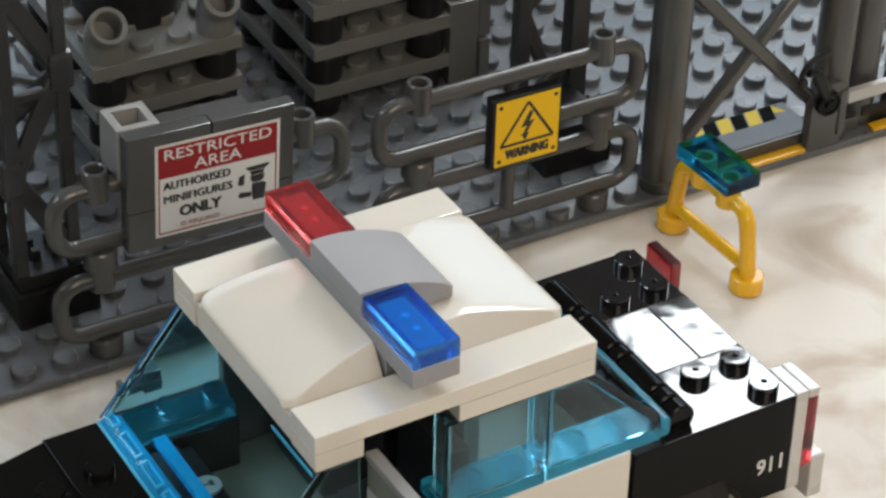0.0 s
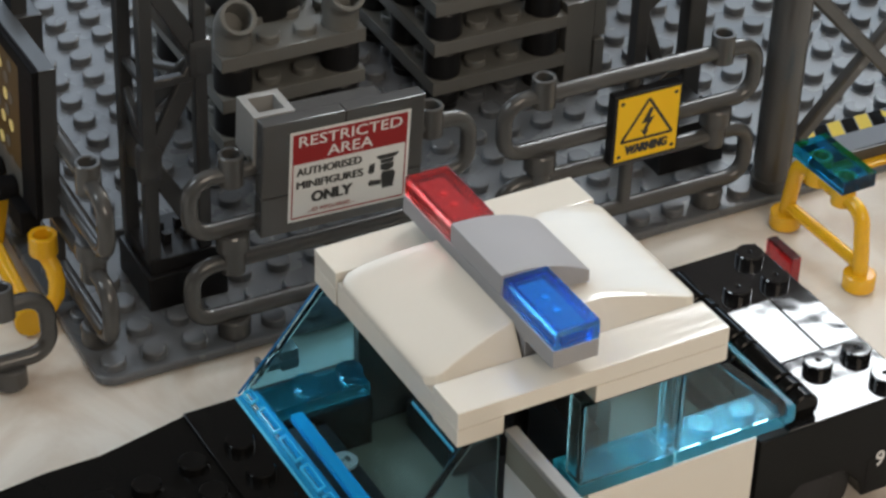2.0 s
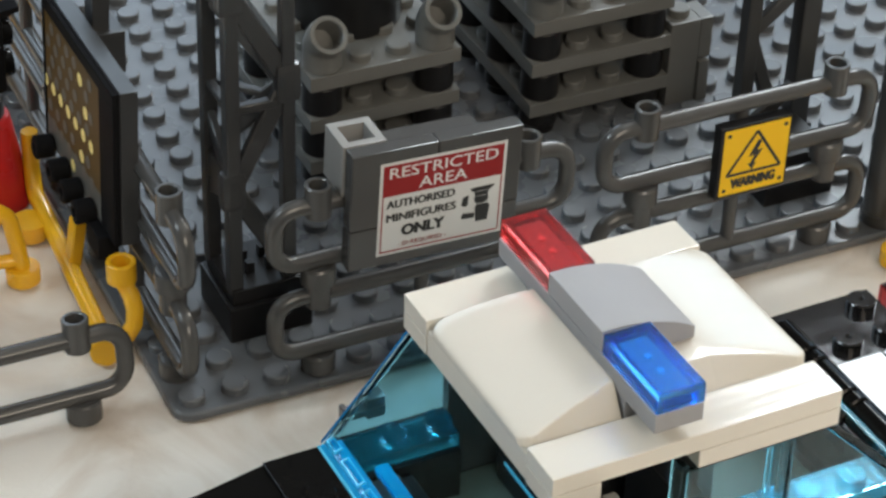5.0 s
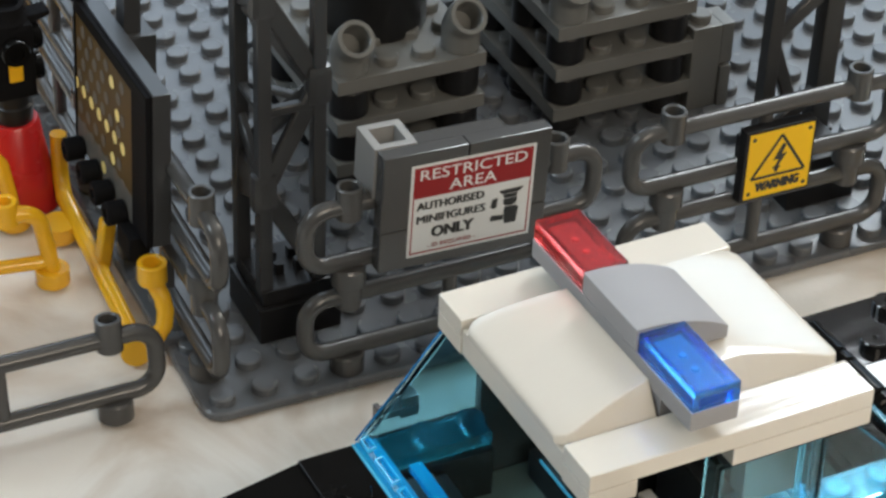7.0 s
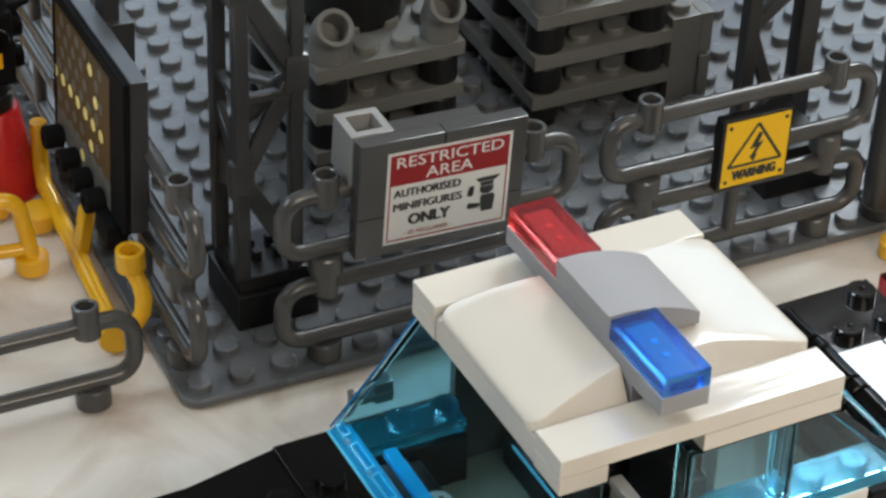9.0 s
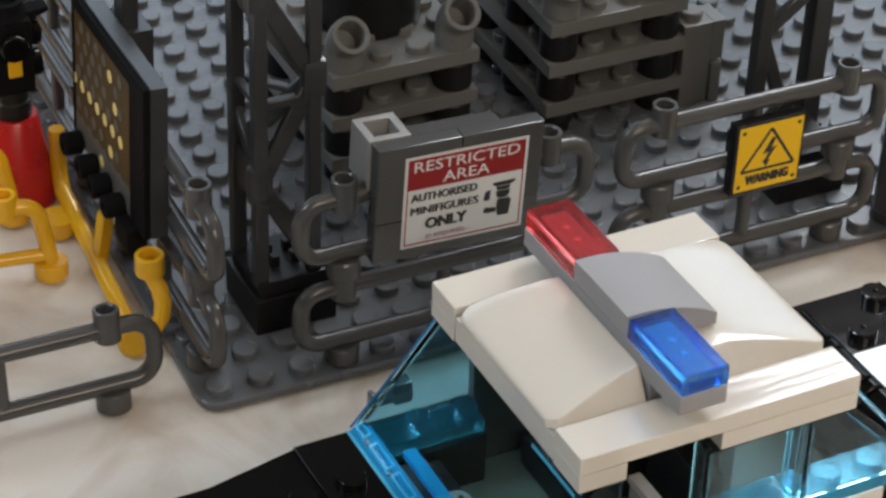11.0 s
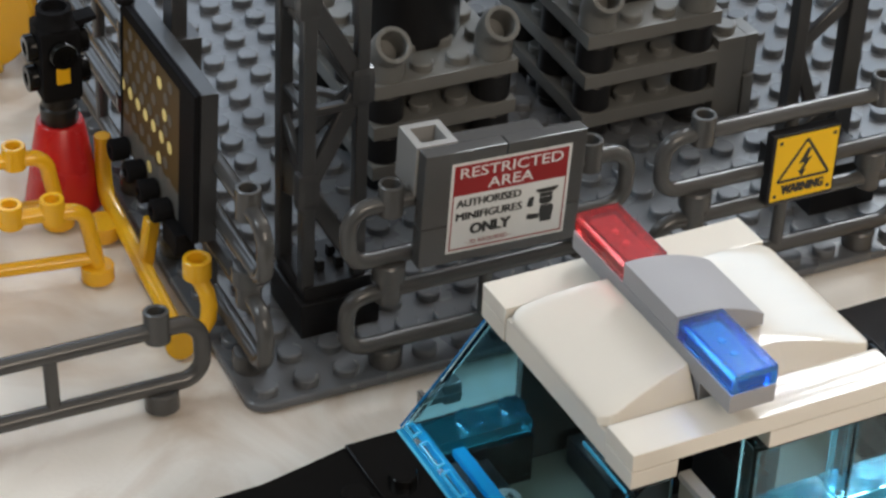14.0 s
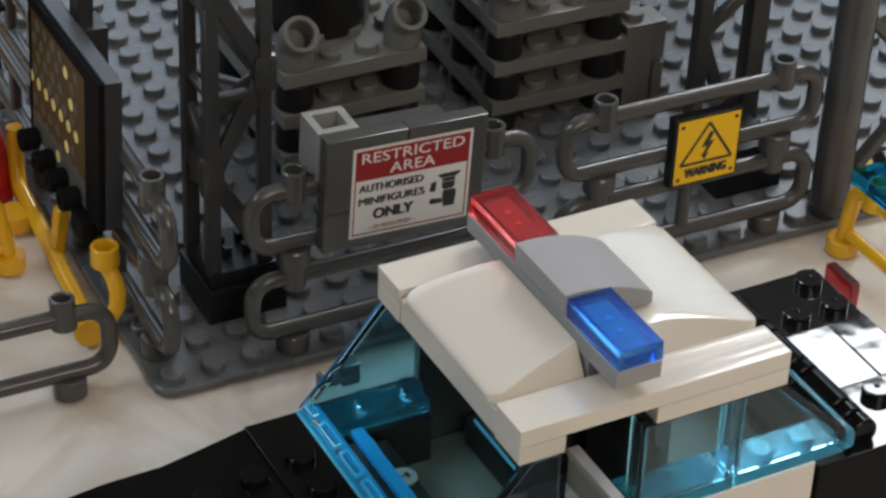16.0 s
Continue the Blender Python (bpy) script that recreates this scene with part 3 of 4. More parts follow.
def flat_girder(x0, x1, y, h):
    ob = thing("lattice_girder", "flat dark lattice girder standing behind the warning sign", "girder")
    part("foot", many(box(16.02, 17.98, 2.02, 4.0, 0.0, 0.95, 0.04), box(16.14, 17.86, 2.14, 4.0, 0.95, 1.3, 0.04), box(x0 - 0.4, x1 + 0.4, 4.003, y + 0.45, 0.0, 0.7, 0.04)), M["soft_black"], ob, "solid black foot")
    part("leg", box(x0 - 0.19, x0 + 0.19, y - 0.2, y + 0.2, 0.4, h, 0.05), M["girder"], ob)
    part("leg", box(x1 - 0.29, x1 + 0.25, y - 0.25, y + 0.25, 0.4, h, 0.05), M["girder"], ob)
    for z in (0.6, 3.65):
        part("brace", beam((x0, y, z), (x1, y, z + 1.35), 0.40, 0.22, (0, 1, 0), 0.04), M["girder"], ob)
        part("brace", beam((x0, y, z), (x1 - 0.9, y, z - 2.0 if z > 2 else 0.45), 0.36, 0.22, (0, 1, 0), 0.04), M["girder"], ob)
    return ob


flat_girder(16.5, 18.15, 4.25, 8.0)


# ---- plate stacks ----
def plate_thing(parent, x0, x1, y0, y1, z, mat, studs=True, name="plate"):
    bm = box(x0, x1, y0, y1, z, z + 0.4, 0.03)
    if studs:
        for i in range(int(round(x1 - x0))):
            for j in range(int(round(y1 - y0))):
                join(bm, stud(x0 + i + 0.5, y0 + j + 0.5, z + 0.4, n=14))
    return part(name, bm, mat, parent)


def elbow(parent, x, y, z, ang):
    """A short round elbow that bends forward with an open mouth."""
    def tube(rows, n=24):
        bm = bmesh.new()
        rings = []
        for r, (px, pz), lean in rows:
            m = Matrix.Translation((px, 0, pz)) @ Matrix.Rotation(radians(lean), 4, "Y")
            rings.append([bm.verts.new(m @ Vector((r * math.cos(2 * math.pi * k / n), r * math.sin(2 * math.pi * k / n), 0))) for k in range(n)])
        for a, b in zip(rings, rings[1:]):
            for k in range(n):
                bm.faces.new((a[k], a[(k + 1) % n], b[(k + 1) % n], b[k])).smooth = True
        bm.faces.new(rings[0][::-1])
        bm.faces.new(rings[-1])
        bmesh.ops.recalc_face_normals(bm, faces=list(bm.faces))
        return bm

    bend = [(0.46, (0.0, 0.0), 0), (0.49, (0.0, 0.03), 0), (0.49, (0.0, 0.42), 0)]
    for i in range(1, 7):
        a = radians(46 * i / 6)
        bend.append((0.49, (0.62 * (1 - math.cos(a)), 0.42 + 0.62 * math.sin(a)), 46 * i / 6))
    ex, ez = bend[-1][1]
    dx, dz = math.sin(radians(46)), math.cos(radians(46))
    along = lambda d: (ex + d * dx, ez + d * dz)
    bend += [(0.49, along(0.28), 46), (0.47, along(0.32), 46), (0.38, along(0.32), 46), (0.35, along(0.29), 46), (0.34, along(-0.45), 46)]
    bm = tube(bend)
    bm.transform(Matrix.Rotation(radians(ang), 4, "Z"))
    ob = part("pipe_elbow", bm, M["stack_grey"], parent, "grey pipe elbow with an open end")
    ob.matrix_basis = at(x, y, z)
    return ob


def stack(x0, x1, y0, y1, label, lift=0.0):
    ob = thing("plate_stack", label, "stack", at(0, 0, lift), "stacks of plates")
    if lift:
        for cx in (x0 + 0.5, x1 - 0.5):
            for cy in (y0 + 0.5, y0 + 2.5, y0 + 4.5):
                part("foot", lathe([(0, -lift), (0.44, -lift), (0.44, 0.02), (0, 0.02)], 18, cx, cy), M["soft_black"], ob)
    for z in (0.4, 1.6, 2.8):
        plate_thing(ob, x0, x1, y0, y1, z, M["stack_grey"])
    for z in (0.0, 0.8, 2.0):
        for cx in (x0 + 0.5, x1 - 0.5):
            for j in range(int(y1 - y0)):
                if j % 2 == 0:
                    part("spacer", lathe([(0, z), (0.46, z), (0.5, z + 0.05), (0.5, z + 0.74 if z else z + 0.36), (0.46, z + 0.79 if z else z + 0.4), (0, z + 0.79 if z else z + 0.4)], 18, cx, y0 + 0.5 + j), M["soft_black"], ob, "black round spacer")
    elbow(ob, x0 + 0.5, y0 + 0.5, 3.2, -88)
    elbow(ob, x1 - 0.5, y0 + 0.5, 3.2, -88)
    # core carried up out of view so that it shades the plate in front
    part("core", many(lathe([(0, 3.2), (1.35, 3.2), (1.4, 3.3), (1.4, 13.0), (0, 13.1)], 28, (x0 + x1) / 2, y0 + 2.6)), M["soft_black"], ob, "large black round core")
    return ob


stack(6, 10, 7, 13, "stack of grey plates on black spacers with pipe elbows")
stack(12, 16, 7, 13, "stack of grey plates on black spacers with pipe elbows", 0.2)

col = thing("brick_column", "warm grey brick column beside the plate stack", "brick column")
part("brick", many(box(16.0, 16.86, 7.02, 7.98, 0.0, 2.46, 0.03), stud(16.43, 7.5, 2.46)), M["stack_grey"], col)
part("tile", box(16.88, 17.25, 7.05, 7.95, 1.25, 2.44, 0.03), M["stack_grey"], col)
part("tile", box(16.88, 17.2, 6.95, 7.6, 0.0, 1.2, 0.03), M["stack_grey"], col)

# ---- gate with round columns ----
def gate():
    for x, y in ((18.5, 0.55), (23.68, 0.60), (24.88, 0.95)):
        ob = thing("round_column", "dark grey round plastic column standing on the baseplate", "column", at(x, y, 0), "round columns")
        part("shaft", lathe([(0, 0), (0.46, 0), (0.5, 0.04), (0.5, 7.6), (0, 7.6)], 32), M["dark_grey"], ob)
        part("collar", lathe([(0.3, 0.001), (0.52, 0.001), (0.54, 0.03), (0.54, 0.30), (0.51, 0.33), (0.3, 0.33)], 32), M["dark_grey"], ob)
    g = thing("lattice_gate", "dark grey crossed lattice gate between round columns", "gate")
    for a, b in (((19.03, 0.55, 5.50), (23.37, 0.55, 0.92)), ((19.2, 0.60, 1.12), (23.75, 0.60, 6.30))):
        part("cross_bar", beam(a, b, 0.37, 0.34, (0, 1, 0), 0.07), M["dark_grey"], g)
    # latch on the gate: disc, lever, bracket
    h = thing("gate_latch", "dark grey latch with round disc and black lever", "latch")
    d = lathe([(0, 0), (0.32, 0), (0.36, 0.04), (0.36, 0.2), (0.32, 0.24), (0.26, 0.24), (0.24, 0.20), (0.16, 0.20), (0.14, 0.28), (0, 0.28)], 24)
    d.transform(Matrix.Translation((23.08, -0.03, 1.52)) @ Matrix.Rotation(radians(90), 4, "X"))
    part("disc", d, M["bonnet"], h)
    part("bracket", prism([(22.70, 0.0), (23.74, 0.0), (23.74, 1.62), (23.69, 1.84), (23.52, 1.94), (23.30, 1.93), (23.05, 1.85), (22.82, 1.55), (22.70, 1.35)], -0.02, 0.30, 0.05), M["dark_grey"], h)
    part("flange", box(23.56, 23.79, -0.08, 0.28, 0.35, 1.68, 0.05), M["dark_grey"], h)
    part("lever", many(beam((23.10, -0.16, 1.58), (22.62, -0.12, 2.50), 0.32, 0.20, (0, 1, 0), 0.05), rod((22.62, -0.12, 2.48), (22.34, -0.10, 2.60), 0.13)), M["soft_black"], h)
    part("hose", sweep([(22.56, -0.08, 1.86), (22.34, -0.08, 2.06), (22.20, -0.08, 2.30), (22.18, -0.08, 2.56), (22.30, -0.08, 2.78), (22.50, -0.08, 2.92), (22.76, -0.08, 3.00), (22.98, -0.02, 3.00)], 0.08, 10), M["soft_black"], h, "thin black bent hose")
    part("clamp", rod((22.25, -0.08, 2.18), (22.19, -0.08, 2.44), 0.14), M["soft_black"], h)
    b = thing("boom_barrier", "pale warm grey barrier arm over a dark box", "barrier")
    part("arm", beam((23.95, 0.2, 1.27), (30.0, 0.2, 1.33), 0.2, 0.36), M["light_grey"], b)
    part("box", many(box(24.75, 29.5, 0.42, 1.4, 0.0, 0.6, 0.04), box(25.6, 25.9, 0.4, 0.8, 0.5, 1.3, 0.04)), M["soft_black"], b)
    s = thing("hazard_tile", "grey tile with black and yellow hazard stripes", "tile")
    part("tile", box(20.05, 23.2, 0.44, 1.82, 0.0, 0.42, 0.03), M["hazard_grey"], s)
    part("front_plate", box(19.2, 24.6, 0.36, 0.435, 0.0, 0.40, 0.02), M["dark_grey"], s)
    for k in range(7):
        x = 19.95 + k * 0.44
        bm = bmesh.new()
        z = 0.424
        q = [(x, 1.18), (x + 0.40, 1.18), (x + 0.62, 1.79), (x + 0.22, 1.79)]
        if k == 6:
            q = [(x + 0.05, 1.45), (x + 0.42, 1.38), (x + 0.28, 1.62), (x + 0.18, 1.79)]
        q = [(min(max(px, 20.08), 23.16), py) for px, py in q]
        lo, hi = [bm.verts.new((px, py, z - 0.003)) for px, py in q], [bm.verts.new((px, py, z)) for px, py in q]
        bm.faces.new(hi)
        bm.faces.new(lo[::-1])
        for i in range(4):
            bm.faces.new((lo[i], lo[(i + 1) % 4], hi[(i + 1) % 4], hi[i]))
        part("stripe", bm, M["hazard_yellow"] if k % 2 == 0 else M["bonnet"], s, "", False)
    for x0, x1 in ((19.3, 23.1), (24.9, 28.2)):
        y = thing("yellow_edge_tile", "narrow yellow tile along the edge of the baseplate", "tile", None, "yellow edge tiles")
        part("tile", box(x0, x1, 0.03, 0.34, 0.0, 0.10, 0.02), M["yellow"], y)


gate()


# ---- yellow bars ----
def yellow_bar(m, label):
    """A four-stud bar frame, origin in the middle of its base, along x."""
    ob = thing("yellow_bar_frame", label, "bar frame", m, "yellow bar frames")
    k = 6
    pts = [(-1.5, 0, 0.3), (-1.44, 0, 0.9)]
    pts += [(-1.32 + 0.45 - 0.45 * math.cos(radians(90 * i / k)), 0, 1.62 + 0.45 * math.sin(radians(90 * i / k))) for i in range(k + 1)]
    pts += [(1.32 - 0.45 + 0.45 * math.sin(radians(90 * i / k)), 0, 1.62 + 0.45 * math.cos(radians(90 * i / k))) for i in range(k + 1)]
    pts += [(1.44, 0, 0.9), (1.5, 0, 0.3)]
    part("frame", sweep(pts, 0.2, 14), M["yellow"], ob)
    part("low_rail", rod((-1.5, 0, 0.62), (1.5, 0, 0.62), 0.17), M["yellow"], ob)
    for x in (-1.5, 1.5):
        part("foot", lathe([(0, 0), (0.38, 0), (0.41, 0.03), (0.41, 0.40), (0.38, 0.43), (0, 0.43)], 20, x, 0), M["yellow"], ob)
    for x in (-0.5, 0.5):
        part("stud", ring(x, 0, 1.88, 2.5, 0.3, 0.18), M["yellow"], ob)
    return ob


yellow_bar(at(18.05, -2.45, -0.2, 93), "bright yellow bar frame standing on the cloth")
tp = thing("clear_blue_plate", "clear teal blue plate resting on the yellow bar frame", "plate", at(18.05, -2.45, 2.31, 93))
part("plate", box(-1, 1, -0.5, 0.5, 0, 0.4, 0.03), M["glass_teal"], tp, "", False).visible_shadow = False
yellow_bar(at(-3.03, 6.58, -0.2, -8), "yellow bar frame standing beside the red cone")
yellow_bar(at(-3.2, 9.15, -0.2, -8), "yellow bar frame standing beside the red cone")


def long_bar():
    ob = thing("yellow_long_bar", "bent yellow bar with a round foot lying along the baseplate", "bar")
    pts = [(-0.30, 9.55, 1.75), (-0.31, 9.55, 1.2), (-0.33, 9.5, 0.75), (-0.36, 9.3, 0.4), (-0.40, 9.0, 0.22), (-0.46, 6.8, 0.12), (-0.54, 4.6, 0.06), (-0.60, 3.1, 0.03)]
    part("bar", sweep(pts, 0.21, 14), M["yellow"], ob)
    part("foot", rod((-0.62, 3.25, 0.05), (-0.76, 2.6, 0.16), 0.36, 18), M["yellow"], ob)
    part("foot", lathe([(0, -0.2), (0.42, -0.2), (0.45, -0.16), (0.45, 0.25), (0, 0.25)], 18, -0.85, 8.05), M["yellow"], ob)
    part("peg", beam((-0.40, 6.15, 0.1), (-0.14, 6.3, 1.28), 0.32, 0.42, (0, 1, 0), 0.05), M["yellow"], ob)
    part("post", ring(-0.1, 3.25, 1.58, 2.10, 0.34, 0.22), M["yellow"], ob)
    part("arm", sweep([(-0.1, 3.25, 1.66), (-0.06, 3.16, 1.48), (0.02, 2.98, 1.25), (0.04, 2.86, 0.95), (0.0, 2.82, 0.6), (-0.14, 2.86, 0.32), (-0.42, 3.0, 0.08)], 0.2, 12), M["yellow"], ob)


long_bar()

# ---- cone with lamp head ----
cone = thing("traffic_cone", "red plastic cone carrying a black lamp head", "cone", at(-1.25, 9.95, -0.2))
part("cone", lathe([(0, 0), (0.97, 0), (1.0, 0.05), (0.97, 0.2), (0.60, 2.38), (0.56, 2.42), (0, 2.42)], 28), M["red"], cone)
part("neck", lathe([(0, 2.4), (0.46, 2.4), (0.48, 2.45), (0.48, 2.85), (0.43, 2.9), (0.43, 3.3), (0, 3.3)], 20), M["soft_black"], cone)
head = part("lamp_head", many(box(-0.52, 0.52, -0.52, 0.52, 3.2, 5.2, 0.14), lathe([(0, 5.1), (0.5, 5.1), (0.54, 5.2), (0.44, 5.35), (0.44, 5.6), (0.32, 5.62), (0.30, 5.4), (0, 5.4)], 18)), M["board_black"], cone, "black lamp head with round nubs")
for z in (3.75, 4.6):
    for dx, dy in ((1, 0), (-1, 0), (0, 1), (0, -1)):
        if z == 3.75 and dy == -1:
            continue
        b = lathe([(0, 0), (0.32, 0), (0.35, 0.03), (0.35, 0.24), (0.32, 0.28), (0.18, 0.28), (0.16, 0.2), (0, 0.2)], 14)
        q = Vector((0, 0, 1)).rotation_difference(Vector((dx, dy, 0))).to_matrix().to_4x4()
        b.transform(Matrix.Translation((0.50 * dx, 0.50 * dy, z)) @ q)
        part("nub", b, M["bonnet"], head)
part("lens", box(-0.17, 0.17, -0.60, -0.50, 3.75, 4.2, 0.03), M["yellow"], head, "small yellow lens")
part("visor", prism([(0.4, 5.0), (1.0, 5.2), (1.0, 5.32), (0.4, 5.25)], -0.25, 0.25, 0.03), M["board_black"], head)

# ---- yellow reel at the far end ----
reel = thing("yellow_reel", "yellow round plastic reel standing on the cloth", "reel", at(-1.52, 17.25, 1.6, -25))
bm = lathe([(0.75, -0.5), (1.75, -0.5), (1.8, -0.42), (1.8, -0.25), (1.35, -0.18), (1.35, 0.18), (1.8, 0.25), (1.8, 0.42), (1.75, 0.5), (0.75, 0.5), (0.75, -0.5)], 36)
bm.transform(Matrix.Rotation(radians(90), 4, "X"))
part("rim", bm, M["yellow"], reel)
bm = lathe([(0, -0.12), (0.8, -0.12), (0.8, 0.12), (0.35, 0.14), (0.3, 0.3), (0, 0.3)], 28)
bm.transform(Matrix.Rotation(radians(90), 4, "X"))
part("hub", bm, M["yellow"], reel)
part("stand", many(box(-0.6, 0.6, -0.55, 0.55, -1.8, -1.5, 0.06), rod((-0.9, -0.45, -1.55), (0.9, -0.45, -1.55), 0.2)), M["yellow"], reel)


# ---- arrow board ----
def arrow_board():
    bd = thing("arrow_board", "black framed board with a pale yellow dot arrow", "sign board")
    X, Y0, Y1, Z0, Z1 = -0.10, 3.22, 8.30, 2.45, 6.30
    fr = 0.34
    part("body", box(X + 0.036, X + 0.10, Y0 + 0.005, Y1, Z0, Z1, 0.01), M["board_black"], bd, "black board body")
    part("panel", box(X + 0.105, X + 0.52, Y0, Y1, Z0, Z1, 0.03), M["girder"], bd)
    part("frame", many(box(X - 0.06, X + 0.035, Y0 + 0.01, Y1 - 0.01, Z1 - fr, Z1 - 0.01, 0.02), box(X - 0.06, X + 0.035, Y0 + 0.01, Y0 + 0.98, Z0 + 0.01, Z1 - fr + 0.02, 0.02),
                       box(X - 0.06, X + 0.035, Y1 - 0.14, Y1 - 0.01, Z0 + 0.01, Z1 - fr + 0.02, 0.02)), M["board_black"], bd, "black frame")
    face = part("face", box(X - 0.03, X + 0.036, Y0 + 0.5, Y1 - 0.1, Z0 + 0.01, Z1 - 0.2, 0), M["board_face"], bd, "brown printed face")
    part("low_band", box(X - 0.036, X - 0.031, Y0 + 0.98, Y1 - 0.14, Z0 + 0.02, Z0 + 0.75, 0), M["board_low"], face)
    xs = X - 0.034
    lit = [(4.87 + 0.55 * c, 4.10) for c in range(7)] + [(5.22, 4.78), (5.58, 5.44), (5.58, 3.46), (6.25, 2.84)]
    dim = [(4.87 + 0.55 * c + (0.27 if r % 2 else 0.0), 5.66 - 0.42 * r) for r in range(7) for c in range(7)]
    dim = [q for q in dim if q[0] < Y1 - 0.3 and all(math.hypot(q[0] - p[0], q[1] - p[1]) > 0.34 for p in lit)]
    for pts, mat, lab in ((lit, M["dot_lit"], "pale yellow dot"), (dim, M["dot_dim"], "")):
        for y, z in pts:
            b = lathe([(0, 0), (0.155, 0), (0.155, 0.008), (0, 0.008)], 14)
            b.transform(Matrix.Translation((xs - 0.002, y, z)) @ Matrix.Rotation(radians(-90), 4, "Y"))
            part("printed_dot", b, mat, face, lab)
    for y in (7.75, 6.62, 5.68, 4.75):
        b = lathe([(0, 0), (0.26, 0), (0.29, 0.03), (0.29, 0.42), (0.25, 0.46), (0.12, 0.46), (0.1, 0.38), (0, 0.38)], 16)
        b.transform(Matrix.Translation((X - 0.06, y, 2.55)) @ Matrix.Rotation(radians(-90), 4, "Y"))
        part("knob", b, M["board_black"], bd, "round black knob")
    part("bracket", box(X - 0.3, X + 0.2, 3.7, 4.6, 1.85, 2.44, 0.05), M["board_black"], bd)
    part("cap", lathe([(0, Z1 - 0.02), (0.22, Z1 - 0.02), (0.24, Z1 + 0.02), (0.24, Z1 + 0.12), (0.2, Z1 + 0.16), (0, Z1 + 0.16)], 16, X + 0.02, Y1 - 0.12), M["board_black"], bd, "small black cap")
    part("back_block", many(box(0.5, 1.25, 6.5, 7.45, 4.9, 5.95, 0.03), box(0.55, 0.95, 6.7, 7.3, 5.9, 7.2, 0.03)), M["girder"], bd, "dark grey block on the back")
    bd.matrix_basis = at(0, 5.7, 4.2) @ pose(0, 0, 0, -2.0, 2.6, 0) @ at(0, -5.7, -4.2)


arrow_board()

# ---- toy police car: l along the car (front is -l), w across, z as for the baseplate ----
CAR = thing("toy_police_car", "black and white plastic toy police car with red and blue lights", "toy car", at(5.925, -8.386, 0.005, 1.386, -0.99))


def P(name, bm, mat, label="", parent=None):
    ob = part(name, bm, M[mat], parent or CAR, label)
    if mat.startswith("glass"):
        ob.visible_shadow = False
        if name != "stud":
            for f in ob.data.polygons:
                f.use_smooth = False
    return ob


def pane(profile, w0, w1):
    return prism(profile, w0, w1, 0.02, 1)


def shell_light(w0, w1):
    """A hollow clear tile: top, four walls."""
    t = 0.14
    z0, z1 = 7.14, 7.56
    return many(box(-0.97, 0.0, w0, w1, z1 - t, z1, 0.03), box(-0.97, -0.97 + t, w0 + 0.01, w1 - 0.01, z0, z1 - t, 0), box(-t, 0.0, w0 + 0.01, w1 - 0.01, z0, z1 - t, 0),
                box(-0.97 + t, -t, w0 + 0.01, w0 + t, z0, z1 - t, 0), box(-0.97 + t, -t, w1 - t, w1 - 0.01, z0, z1 - t, 0))


